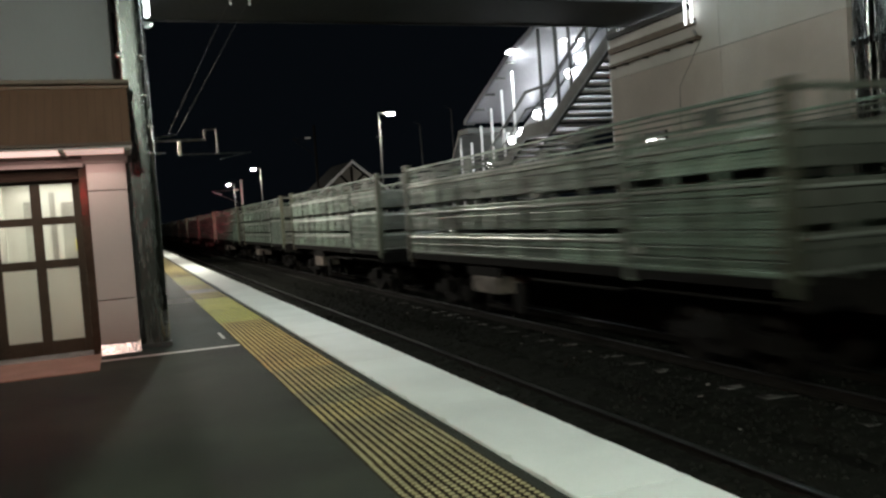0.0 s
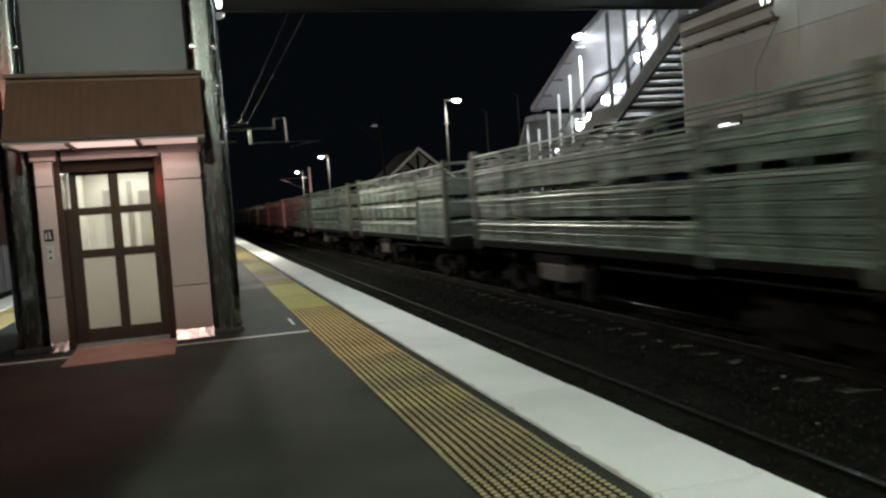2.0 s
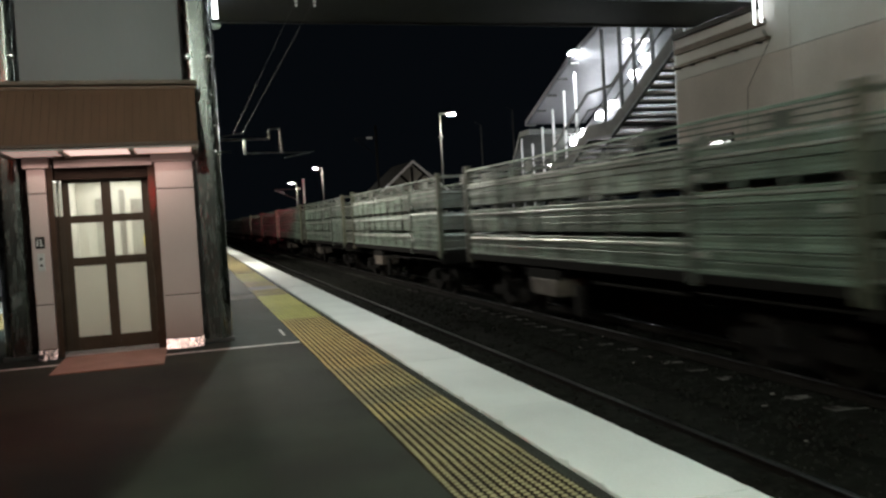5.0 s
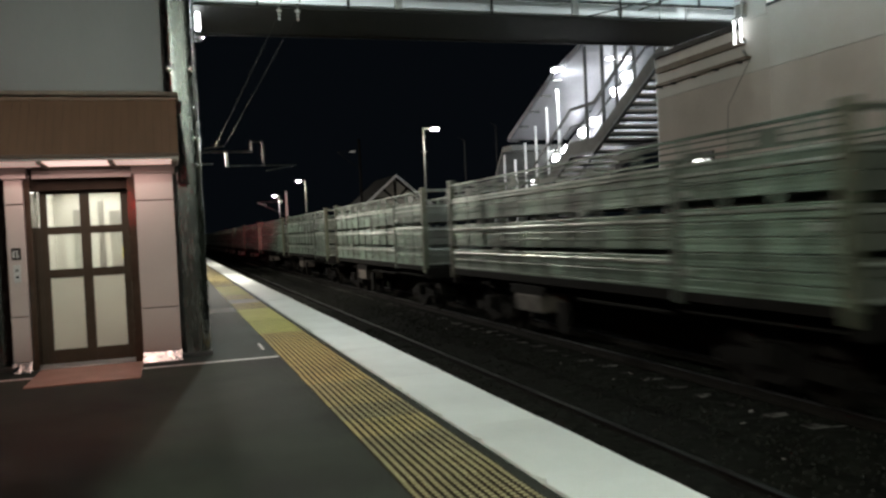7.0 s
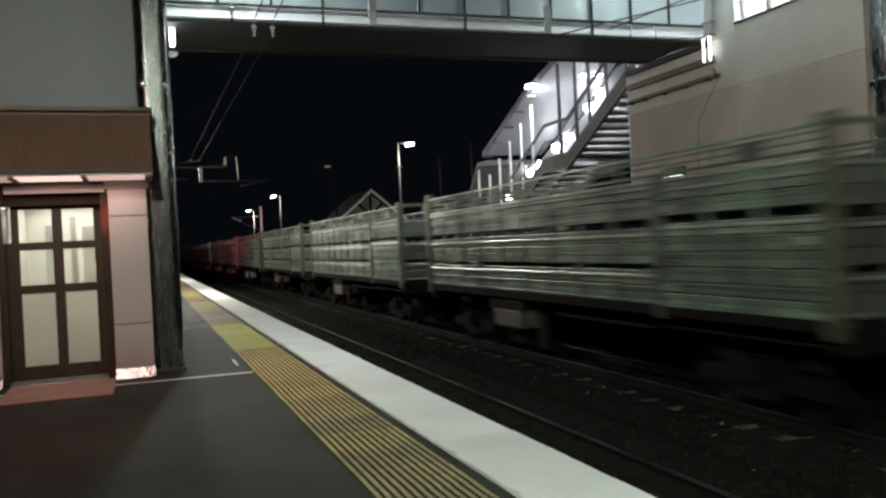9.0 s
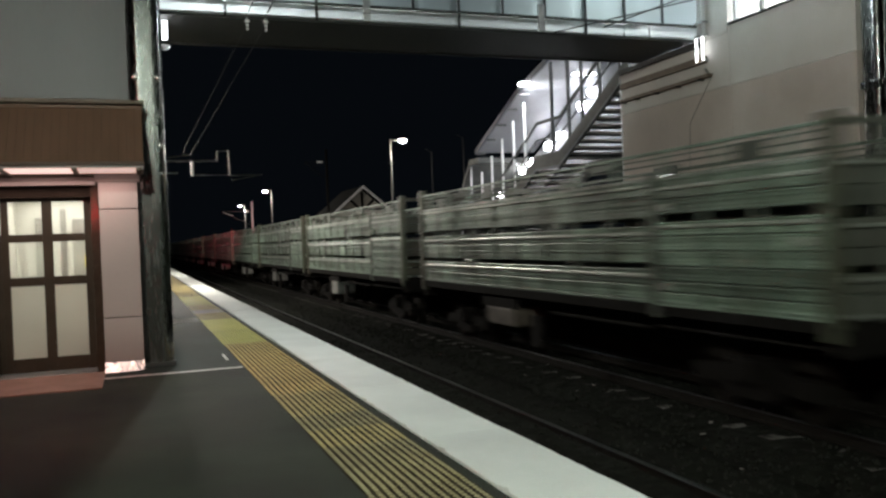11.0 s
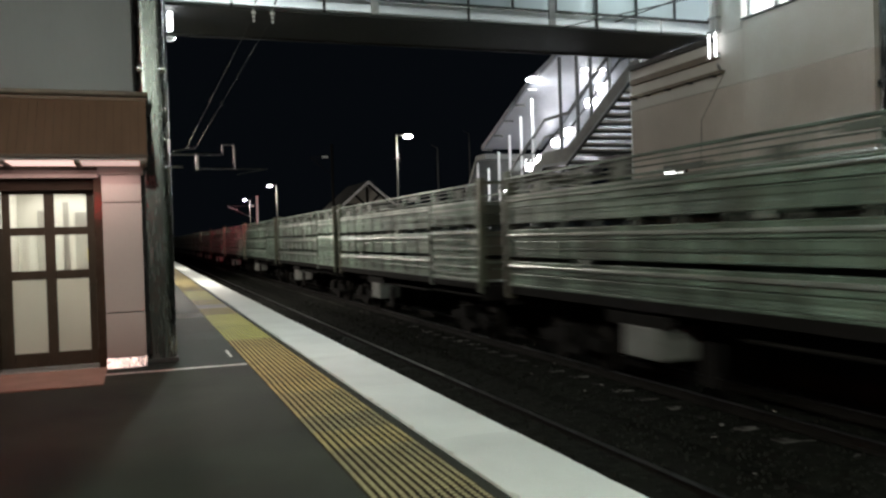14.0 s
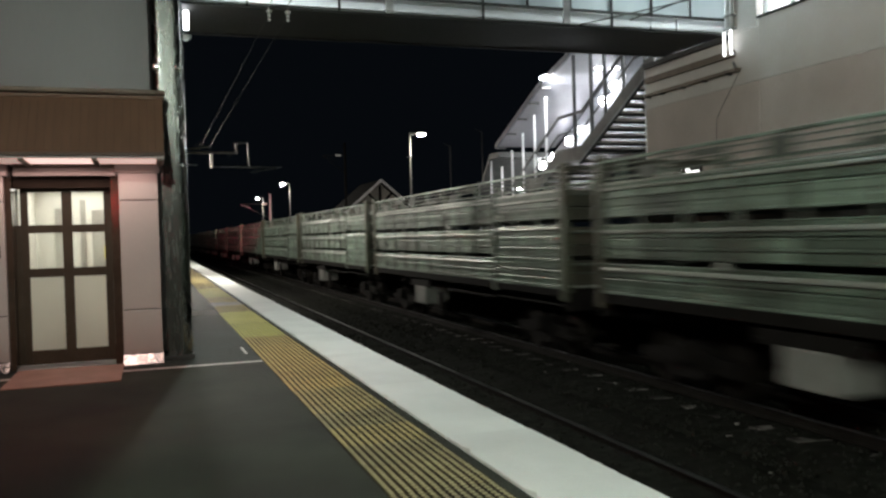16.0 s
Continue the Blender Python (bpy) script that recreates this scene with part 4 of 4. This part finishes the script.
# ---------------------------------------------------------------- far things


def station_building():
    h = thing("station_building", "gabled timber station building with pale boards", "building", at=(15.85, 60.0, 0))
    part("wall", b_(-2.6, 2.6, 0.1, 6, 0, 3.3), TIMBER_PALE, h)
    part("gable", prism(bmesh.new(), [(-2.4, 3.3), (2.4, 3.3), (0, 5.35)], "y", 0.1, 0.25), TIMBER_PALE, h)
    for s in (-1, 1):
        part("roof", prism(bmesh.new(), [(s * 3.1, 2.85), (0, 5.50), (0, 5.62), (s * 3.1, 2.97)], "y", -0.4, 6.2), ROOF_DARK, h)
        part("barge_board", prism(bmesh.new(), [(s * 3.1, 2.80), (0, 5.44), (0, 5.66), (s * 3.1, 3.02)], "y", -0.46, -0.40), WHITE_STEEL, h)
        part("gable_strut", prism(bmesh.new(), [(s * 0.15, 4.0), (s * 0.35, 4.0), (s * 1.0, 4.6), (s * 0.9, 4.75)], "y", 0.0, 0.1), ROOF_DARK, h)
    part("king_post", b_(-0.09, 0.09, 0.0, 0.1, 3.4, 5.2), ROOF_DARK, h)
    part("tie_beam", b_(-2.0, 2.0, 0.0, 0.1, 3.85, 4.0), ROOF_DARK, h)
    part("window", b_(-0.6, 0.6, 0.05, 0.12, 1.2, 2.5), BLACK, h)


station_building()
for x, y, z0, z1 in ((24.0, 60, 0, 9.2), (21.4, 60, 0, 8.1)):
    p = thing("light_pole", "thin dark pole behind the stairs", "pole", "thin poles", (x, y, 0))
    part("shaft", tube(bmesh.new(), (0, 0, z0 - 1.2), (0, 0, z1), 0.08, 8, 0.05), DARK_STEEL, p)
    part("tip", tube(bmesh.new(), (0, 0, z1), (-0.5, 0, z1 + 0.25), 0.035, 6), DARK_STEEL, p)
overhead_mast(13.3, 60, -1, 1.6, 8.3, "dark_catenary_mast", ROOF_DARK)


def boundary_fence():
    f = thing("boundary_fence", "grey sheet fence with pale posts beside the track", "fence")
    for i in range(26):
        y = 8 + i * 2.4
        part("panel", b_(-9.05, -9.0, y + 0.01, y + 2.39, -1.2, 0.95, bevel=0.006), FENCE_GREY, f)
        part("post", b_(-8.98, -8.90, y - 0.05, y + 0.05, -1.2, 1.02, bevel=0.01), STAIR_PANEL, f)
        part("stiffener", b_(-8.995, -8.97, y + 1.1, y + 1.25, -1.15, 0.90, bevel=0.006), STAIR_PANEL, f)


boundary_fence()
rb = thing("red_shed", "dark red boarded shed behind the fence", "shed", at=(-14, 40, -1.2))
part("wall", b_(-3, 3, -20, 30, 0, 5.2), BRICK_RED, rb)
part("roof", prism(bmesh.new(), [(-3.4, 5.2), (3.4, 5.2), (3.4, 5.35), (0, 6.8), (-3.4, 5.35)], "y", -20.5, 30.5), ROOF_DARK, rb)

# ---------------------------------------------------------------- the goods train
L, V = 13.65, 16.25          # wagon body length, speed in metres a second
HW = 1.30                  # half width
UP = 0.90                  # the wagon stands on the rail head


def wagon(early):
    """A slatted high-sided wagon. Its origin is on the rail, under the leading end."""
    w = thing("goods_wagon", "grey-green slatted goods wagon with a shallow underframe box, moving" if early else "grey-green slatted goods wagon with a deep underframe box, moving", "goods wagon", "wagons of the train")
    END = WAGON_END_PALE if early else WAGON_END

    def bx(name, x0, x1, y0, y1, z0, z1, material, parent=w, bevel=0.008, label=""):
        return part(name, b_(x0, x1, y0, y1, z0 + UP, z1 + UP, bevel=bevel), material, parent, label)

    bx("floor", -HW + 0.04, HW - 0.04, 0.05, L - 0.05, 0.42, 0.52, UNDERFRAME)
    bx("centre_sill", -0.30, 0.30, -0.35, L + 0.35, 0.0, 0.42, UNDERFRAME)
    for s in (-1, 1):
        def side(name, a, c, y0, y1, z0, z1, material=WAGON, bevel=0.008, label=""):
            xa, xb = sorted((s * (HW - a), s * (HW - c)))
            return bx(name, xa, xb, y0, y1, z0, z1, material, bevel=bevel, label=label)
        def pressed(name, out, y0, y1, z0, z1):
            """A pressed steel board: a lip along its foot, a swage across it and a rolled top."""
            m, h = (z0 + z1) / 2, z1 - z0
            prof = [(out, z0), (out - 0.022, z0 + 0.012), (out - 0.022, z0 + 0.030), (out, z0 + 0.045), (out, m - 0.14 * h), (out + 0.014, m - 0.06 * h), (out + 0.014, m + 0.06 * h), (out, m + 0.14 * h),
                    (out - 0.004, z1 - 0.035), (out - 0.018, z1 - 0.022), (out - 0.014, z1 - 0.006), (out + 0.01, z1), (out + 0.04, z1), (out + 0.04, z0)]
            return part(name, prism(bmesh.new(), [(s * (HW - a), c + UP) for a, c in prof], "y", y0, y1), WAGON, w)
        side("side_sill", 0.02, 0.12, 0.1, L - 0.1, 0.34, 0.50, UNDERFRAME)
        e = 3.32                                  # end bay at the leading end
        # long bay: three bands of boards with open slots between
        y0, y1 = e + 0.10, L - 0.18
        bays = 9 if s < 0 else 1
        for k in range(bays):
            ya = y0 + (y1 - y0) * k / bays + 0.006
            yb = y0 + (y1 - y0) * (k + 1) / bays - 0.006
            for out, z0, z1 in ((0.045, 2.04, 2.255), (0.038, 1.73, 2.03), (0.045, 1.40, 1.615), (0.055, 1.075, 1.39), (0.045, 0.765, 0.995), (0.038, 0.545, 0.755)):
                pressed("board", out, ya, yb, z0, z1)
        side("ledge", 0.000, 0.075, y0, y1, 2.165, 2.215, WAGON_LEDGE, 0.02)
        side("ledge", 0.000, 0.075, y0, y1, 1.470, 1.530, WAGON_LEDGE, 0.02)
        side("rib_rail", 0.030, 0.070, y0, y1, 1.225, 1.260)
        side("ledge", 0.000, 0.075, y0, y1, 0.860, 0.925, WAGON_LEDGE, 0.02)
        side("bottom_rail", 0.015, 0.085, 0.15, L - 0.15, 0.500, 0.545, WAGON, 0.01)
        k = 0
        y = y0 + 0.02
        while y < y1:
            side("stake", 0.010 if k % 2 else 0.022, 0.10, y - 0.04, y + 0.04, 1.075, 2.29, WAGON_DARK, 0.01)
            if s < 0:
                side("lower_stake", 0.015, 0.10, y - 0.04, y + 0.04, 0.52, 0.995, WAGON_DARK, 0.01)
            y += (y1 - y0) / 9 - 0.004
            k += 1
        # leading bay: grooved gate boards
        for z0, z1 in ((1.98, 2.255), (1.765, 1.972), (1.46, 1.655), (1.252, 1.452), (1.045, 1.244), (0.838, 1.037), (0.680, 0.830), (0.470, 0.672)):
            pressed("gate_board", 0.032, 0.18, e - 0.06, z0, z1)
        side("gate_step", 0.02, 0.07, 0.15, e - 0.05, 0.17, 0.205, UNDERFRAME, 0.012)
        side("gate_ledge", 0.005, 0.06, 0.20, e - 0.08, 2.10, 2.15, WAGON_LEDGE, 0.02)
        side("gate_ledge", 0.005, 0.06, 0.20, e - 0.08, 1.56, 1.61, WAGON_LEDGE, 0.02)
        for y in (1.2, 2.2):
            side("gate_strap", 0.012, 0.05, y - 0.05, y + 0.05, 0.53, 2.3, WAGON)
        side("bay_post", -0.015, 0.12, e - 0.06, e + 0.08, 0.30, 2.36, WAGON_DARK, 0.015)
        # open rails above the boards
        side("top_rail", 0.02, 0.09, 0.1, L - 0.1, 2.62, 2.665, WAGON, 0.012)
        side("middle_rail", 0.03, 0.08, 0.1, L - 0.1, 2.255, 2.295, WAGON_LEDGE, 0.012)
        for z in (2.36, 2.46, 2.55):
            side("thin_rail", 0.04, 0.07, 0.2, L - 0.2, z, z + 0.025, WAGON_DARK, 0.008)
        for k in range(11 if s < 0 else 5):
            y = 0.7 + k * (1.22 if s < 0 else 2.9)
            side("rail_post", 0.035, 0.08, y - 0.03, y + 0.03, 2.29, 2.63, WAGON)
        for y, tall in ((0.0, 2.76), (L - 0.17, 2.78)):
            side("corner_post", -0.02, 0.14, y, y + 0.17, 0.26, tall, WAGON_POST, 0.02, "tall corner post")
        if s < 0:
            # odd plates, latches and patches that break the lines of the side
            for y, ln, z0, z1, out in ((1.05, 0.55, 2.36, 2.58, 0.028), (2.75, 0.30, 2.31, 2.44, 0.026), (4.35, 0.75, 2.50, 2.60, 0.030), (5.75, 0.35, 2.31, 2.46, 0.026),
                                       (7.2, 0.95, 2.34, 2.43, 0.032), (9.1, 0.45, 2.36, 2.60, 0.026), (10.3, 0.8, 2.50, 2.59, 0.030), (11.9, 0.5, 2.31, 2.50, 0.028)):
                side("rail_plate", out, out + 0.03, y, y + ln, z0, z1, WAGON_DARK)
            for y, z in ((3.05, 1.86), (0.45, 1.36), (3.06, 0.75), (6.2, 1.68), (10.4, 1.02)):
                side("latch", -0.02, 0.05, y - 0.10, y + 0.10, z - 0.05, z + 0.05, WAGON_LEDGE, 0.015)
    # slatted ends
    for y in (0.05, L - 0.11):
        for z0, z1 in ((0.545, 0.76), (0.775, 0.99), (1.08, 1.27), (1.28, 1.60), (1.74, 1.96), (1.97, 2.25)):
            bx("end_board", -HW + 0.12, HW - 0.12, y, y + 0.06, z0, z1, END)
        for z0, z1 in ((0.90, 0.95), (1.49, 1.54), (2.17, 2.22)):
            bx("end_ledge", -HW + 0.13, HW - 0.13, y - 0.05, y + 0.11, z0, z1, WAGON_LEDGE if early else WAGON_DARK, bevel=0.02)
        bx("end_foot", -HW + 0.13, HW - 0.13, y - 0.02, y + 0.08, 0.50, 0.54, WAGON_LEDGE, bevel=0.012)
        for x in (-0.45, 0.45):
            bx("end_stake", x - 0.05, x + 0.05, y - 0.03, y + 0.09, 0.42, 2.64, END)
        bx("end_rail", -HW + 0.1, HW - 0.1, y - 0.02, y + 0.08, 2.62, 2.70, END)
    for y in (-0.02, L - 0.10):
        bx("headstock", -HW + 0.05, HW - 0.05, y, y + 0.12, 0.10, 0.42, UNDERFRAME)
    # load heaped a little above the boards
    bm = bmesh.new()
    bmesh.ops.create_grid(bm, x_segments=10, y_segments=90, size=1)
    for v in bm.verts:
        x, y = v.co.x * (HW - 0.10), L / 2 + v.co.y * (L / 2 - 0.35)
        v.co = (x, y, UP + min(2.46, 2.20 + 0.12 * noise.noise((x * 1.7, y * 1.1, 7)) + 0.10 * noise.noise((x * 3, y * 3.3, 2)) + 0.07 * noise.noise((x * 8, y * 7.5, 4))))
    part("load", bm, LOAD, w, "uneven dull load under the top rails", smooth=True)
    # gear hung under the near side
    if early:
        bx("brake_box", -1.22, -0.55, 8.3, 9.6, -0.27, 0.08, TANK_DULL, bevel=0.03, label="dull shallow box under the frame")
    else:
        bx("brake_box", -1.22, -0.55, 8.5, 9.45, -0.38, 0.10, TANK_GREY, bevel=0.03, label="pale grey box under the frame")
    bx("box_hanger", -1.20, -1.14, 8.2, 9.9, 0.08, 0.28, UNDERFRAME)
    bx("brake_lever", -1.18, -1.08, 7.25, 7.60, -0.58, 0.02, UNDERFRAME, bevel=0.02)
    bx("air_tank", 0.5, 1.1, 5.0, 6.6, -0.35, 0.05, UNDERFRAME, bevel=0.1)
    part("step_rail", tube(bmesh.new(), (-1.24, 3.6, 0.14 + UP), (-1.24, 6.6, 0.14 + UP), 0.03, 8), UNDERFRAME, w)
    part("coupler", tube(bmesh.new(), (0, -0.75, UP - 0.05), (0, 0.3, UP - 0.05), 0.09, 10), UNDERFRAME, w)
    part("coupler", tube(bmesh.new(), (0, L - 0.3, UP - 0.05), (0, L + 0.75, UP - 0.05), 0.09, 10), UNDERFRAME, w)
    bx("end_step", -1.25, -0.95, -0.08, 0.10, -0.42, -0.38, UNDERFRAME, bevel=0.01)
    bx("end_step", -1.25, -0.95, L - 0.10, L + 0.08, -0.42, -0.38, UNDERFRAME, bevel=0.01)
    for yb in (1.95, L - 1.75):
        bogie = part("bogie", b_(-1.0, 1.0, yb - 0.2, yb + 0.2, 0.45, 0.75, bevel=0.03), UNDERFRAME, w)
        for x in (-0.78, 0.78):
            bm = prism(bmesh.new(), [(yb - 1.15, 0.34), (yb - 1.15, 0.56), (yb - 0.5, 0.62), (yb - 0.3, 0.72), (yb + 0.3, 0.72), (yb + 0.5, 0.62), (yb + 1.15, 0.56),
                                     (yb + 1.15, 0.34), (yb + 0.6, 0.38), (yb + 0.35, 0.22), (yb - 0.35, 0.22), (yb - 0.6, 0.38)], "x", x - 0.06, x + 0.06)
            part("side_frame", bm, UNDERFRAME, bogie)
        for ya in (yb - 0.82, yb + 0.82):
            ws = part("wheelset", tube(bmesh.new(), (-0.86, 0, 0), (0.86, 0, 0), 0.07, 10), RAIL_STEEL, w)
            ws.location = (0, ya, 0.42)
            for d in (-1, 1):
                part("wheel", lathe([(d * 0.60, 0.08), (d * 0.61, 0.14), (d * 0.57, 0.16), (d * 0.57, 0.35), (d * 0.60, 0.37), (d * 0.60, 0.42), (d * 0.48, 0.425), (d * 0.465, 0.45), (d * 0.44, 0.45), (d * 0.44, 0.08)]), RAIL_STEEL, ws)
    return w


# moment at which each wagon's leading end passes the line 10 m ahead
PASS = [-1.154, -0.157, 0.844, 1.840, 2.845, 3.844, 4.842, 5.840, 6.834, 7.822, 8.818, 9.814, 10.810, 11.750, 12.650, 13.511, 14.431, 15.318, 16.228]
while PASS[-1] < 25:
    PASS.append(PASS[-1] + 0.905)


def wagon_y(moment, t):
    return 10.0 - V * (t - moment)


WAGONS = []
for early in (True, False):
    moments = [m for m in PASS if (m < 11.5) == early]
    first = wagon(early)
    WAGONS += [first] + [copy_thing(first, pose(8.25, wagon_y(m, 0), RAIL_Z)) for m in moments[1:]]
    first.matrix_basis = pose(8.25, wagon_y(moments[0], 0), RAIL_Z)

# ---------------------------------------------------------------- pieces of platform and track
R = random.Random(3)


def paver(length, base, dome):
    """A yellow tactile slab with rows of flat-topped domes."""
    verts, faces = [], []

    def cuboid(x0, x1, y0, y1, z0, z1):
        k = len(verts)
        verts.extend([(x, y, z) for z in (z0, z1) for x, y in ((x0, y0), (x1, y0), (x1, y1), (x0, y1))])
        faces.extend([(k + 4, k + 5, k + 6, k + 7)] + [(k + i, k + (i + 1) % 4, k + 4 + (i + 1) % 4, k + 4 + i) for i in range(4)])
    cuboid(0, 0.69, 0.002, length - 0.002, -0.02, 0.002)
    rows = round(length / 0.0575)
    for i in range(12):
        for j in range(rows):
            cx, cy = 0.0288 + i * 0.0575, (j + 0.5) * length / rows
            k = len(verts)
            for r, z in ((0.0195, 0.002), (0.0150, 0.0078)):
                verts.extend([(cx + r * math.cos(a * math.pi / 4), cy + r * math.sin(a * math.pi / 4), z) for a in range(8)])
            faces.append([k + 8 + a for a in range(8)])
            faces.extend([(k + a, k + (a + 1) % 8, k + 8 + (a + 1) % 8, k + 8 + a) for a in range(8)])
    me = bpy.data.meshes.new("tactile_paver")
    me.from_pydata(verts, [], faces)
    me.materials.append(base)
    me.materials.append(dome)
    for p in me.polygons[5:]:
        p.material_index = 1
    return me


tac = tagged(new("tactile_strip_right"), "yellow tactile paving with domes along the platform edge", kind="structure")
slab = paver(0.617, YELLOW_GAP, YELLOW)
dull = paver(0.617, YELLOW_GAP, YELLOW_DULL)
warm = paver(0.617, YELLOW_GAP, YELLOW_WARM)
lit_lined_slab = paver(0.617, YELLOW_LINED, YELLOW_LIT)
lit_slab = paver(0.617, YELLOW_LIT, YELLOW_LIT)
orange_slab = paver(0.617, YELLOW_LINED, YELLOW_WARM)
faded = paver(0.617, YELLOW_FADED, YELLOW_FADED)
# slab counts along the strip: dull to bright paints in stronger light further on
STRETCHES = [dull] * 15 + [slab, dull, slab, slab] + [warm] * 8 + [lit_lined_slab] * 4 + [lit_slab] * 4 + [orange_slab] * 3 + [faded] * 2 + [orange_slab] * 3 + [lit_slab] * 7
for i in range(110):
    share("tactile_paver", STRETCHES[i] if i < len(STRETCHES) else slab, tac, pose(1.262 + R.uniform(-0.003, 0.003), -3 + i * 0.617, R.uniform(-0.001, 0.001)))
tac = tagged(new("tactile_strip_left"), "yellow tactile paving with domes along the far platform edge", kind="structure")
for i in range(60):
    share("tactile_paver", slab, tac, pose(-3.90, 8 + i * 0.617, 0))



def edge_slab(seed):
    """A painted coping slab whose long edges are chipped and uneven."""
    rnd = random.Random(seed)
    n = 24
    ys = [0.006 + 2.388 * k / n for k in range(n + 1)]
    left = [abs(rnd.gauss(0, 0.009)) + (0.03 if rnd.random() < 0.1 else 0) for _ in ys]
    right = [0.69 - abs(rnd.gauss(0, 0.004)) for _ in ys]
    verts, faces = [], []
    for y, a, c in zip(ys, left, right):
        verts += [(a, y, -0.10), (a, y, 0.006), (a + 0.007, y, 0.012), (c - 0.010, y, 0.012), (c, y, 0.003), (c, y, -0.10)]
    for k in range(n):
        for i in range(5):
            p = k * 6 + i
            faces.append((p, p + 1, p + 7, p + 6))
    faces += [tuple(range(5, -1, -1)), tuple(range(n * 6, n * 6 + 6))]
    me = bpy.data.meshes.new("edge_slab")
    me.from_pydata(verts, [], faces)
    bm = bmesh.new()
    bm.from_mesh(me)
    bmesh.ops.recalc_face_normals(bm, faces=bm.faces[:])
    bm.to_mesh(me)
    bm.free()
    me.materials.append(WHITE_PAINT)
    return me


SLABS = [edge_slab(70 + k) for k in range(5)]
edge = tagged(new("platform_edge_right"), "white painted concrete platform edge slabs", kind="structure")
for i in range(56):
    share("edge_slab", SLABS[i % 5], edge, pose(2.045 + R.uniform(-0.006, 0.006), -13 + i * 2.4, R.uniform(-0.0015, 0.0015)))
edge = tagged(new("platform_edge_left"), "white painted concrete platform edge slabs", kind="structure")
for i in range(40):
    share("edge_slab", SLABS[i % 5], edge, pose(-4.60, -13 + i * 2.4, 0))

tie = data_of("sleeper", b_(-1.05, 1.05, -0.11, 0.11, -0.12, 0.012, bevel=0.015), SLEEPER)
for name, cx in TRACKS:
    root = bpy.data.objects[name]
    for i in range(130 if cx > 0 else 60):
        # mostly buried; on the train's track the platform ends stand out of the stones
        dip, tilt = (-0.075, 3.6) if cx > 7 else (-0.05, 0.6)
        share("sleeper", tie, root, pose(cx + R.uniform(-0.03, 0.03), -5.775 + i * 0.745 + R.uniform(-0.02, 0.02), BED_Z + dip + R.uniform(-0.006, 0.006), 0, tilt, R.uniform(-0.8, 0.8)))

# ---------------------------------------------------------------- what moves
TICKS = [0.0, 1 / FPS] + [k * 1.0 for k in range(1, 16)] + [16 - 1 / FPS, 16.0]


def motions():
    for w, m in zip(WAGONS, PASS):
        walk(w, [(t, pose(8.25, wagon_y(m, t), RAIL_Z)) for t in TICKS])
    # the wheels roll; those on the same axle of each wagon turn alike
    turn = math.degrees(V / 0.42)
    for k, ws in enumerate(o for o in WAGONS[0].children if o.name.startswith("wheelset")):
        home = ws.location.copy()
        walk(ws, [(f / FPS, pose(*home, turn * f / FPS, 0, 0)) for f in range(16 * FPS + 1)])
        for w in WAGONS[1:]:
            other = [o for o in w.children if o.name.startswith("wheelset") and (o.location - home).length < 0.01][0]
            other.rotation_mode = "QUATERNION"
            other.animation_data_create()
            other.animation_data.action = ws.animation_data.action
            other.animation_data.action_slot = ws.animation_data.action_slot


motions()
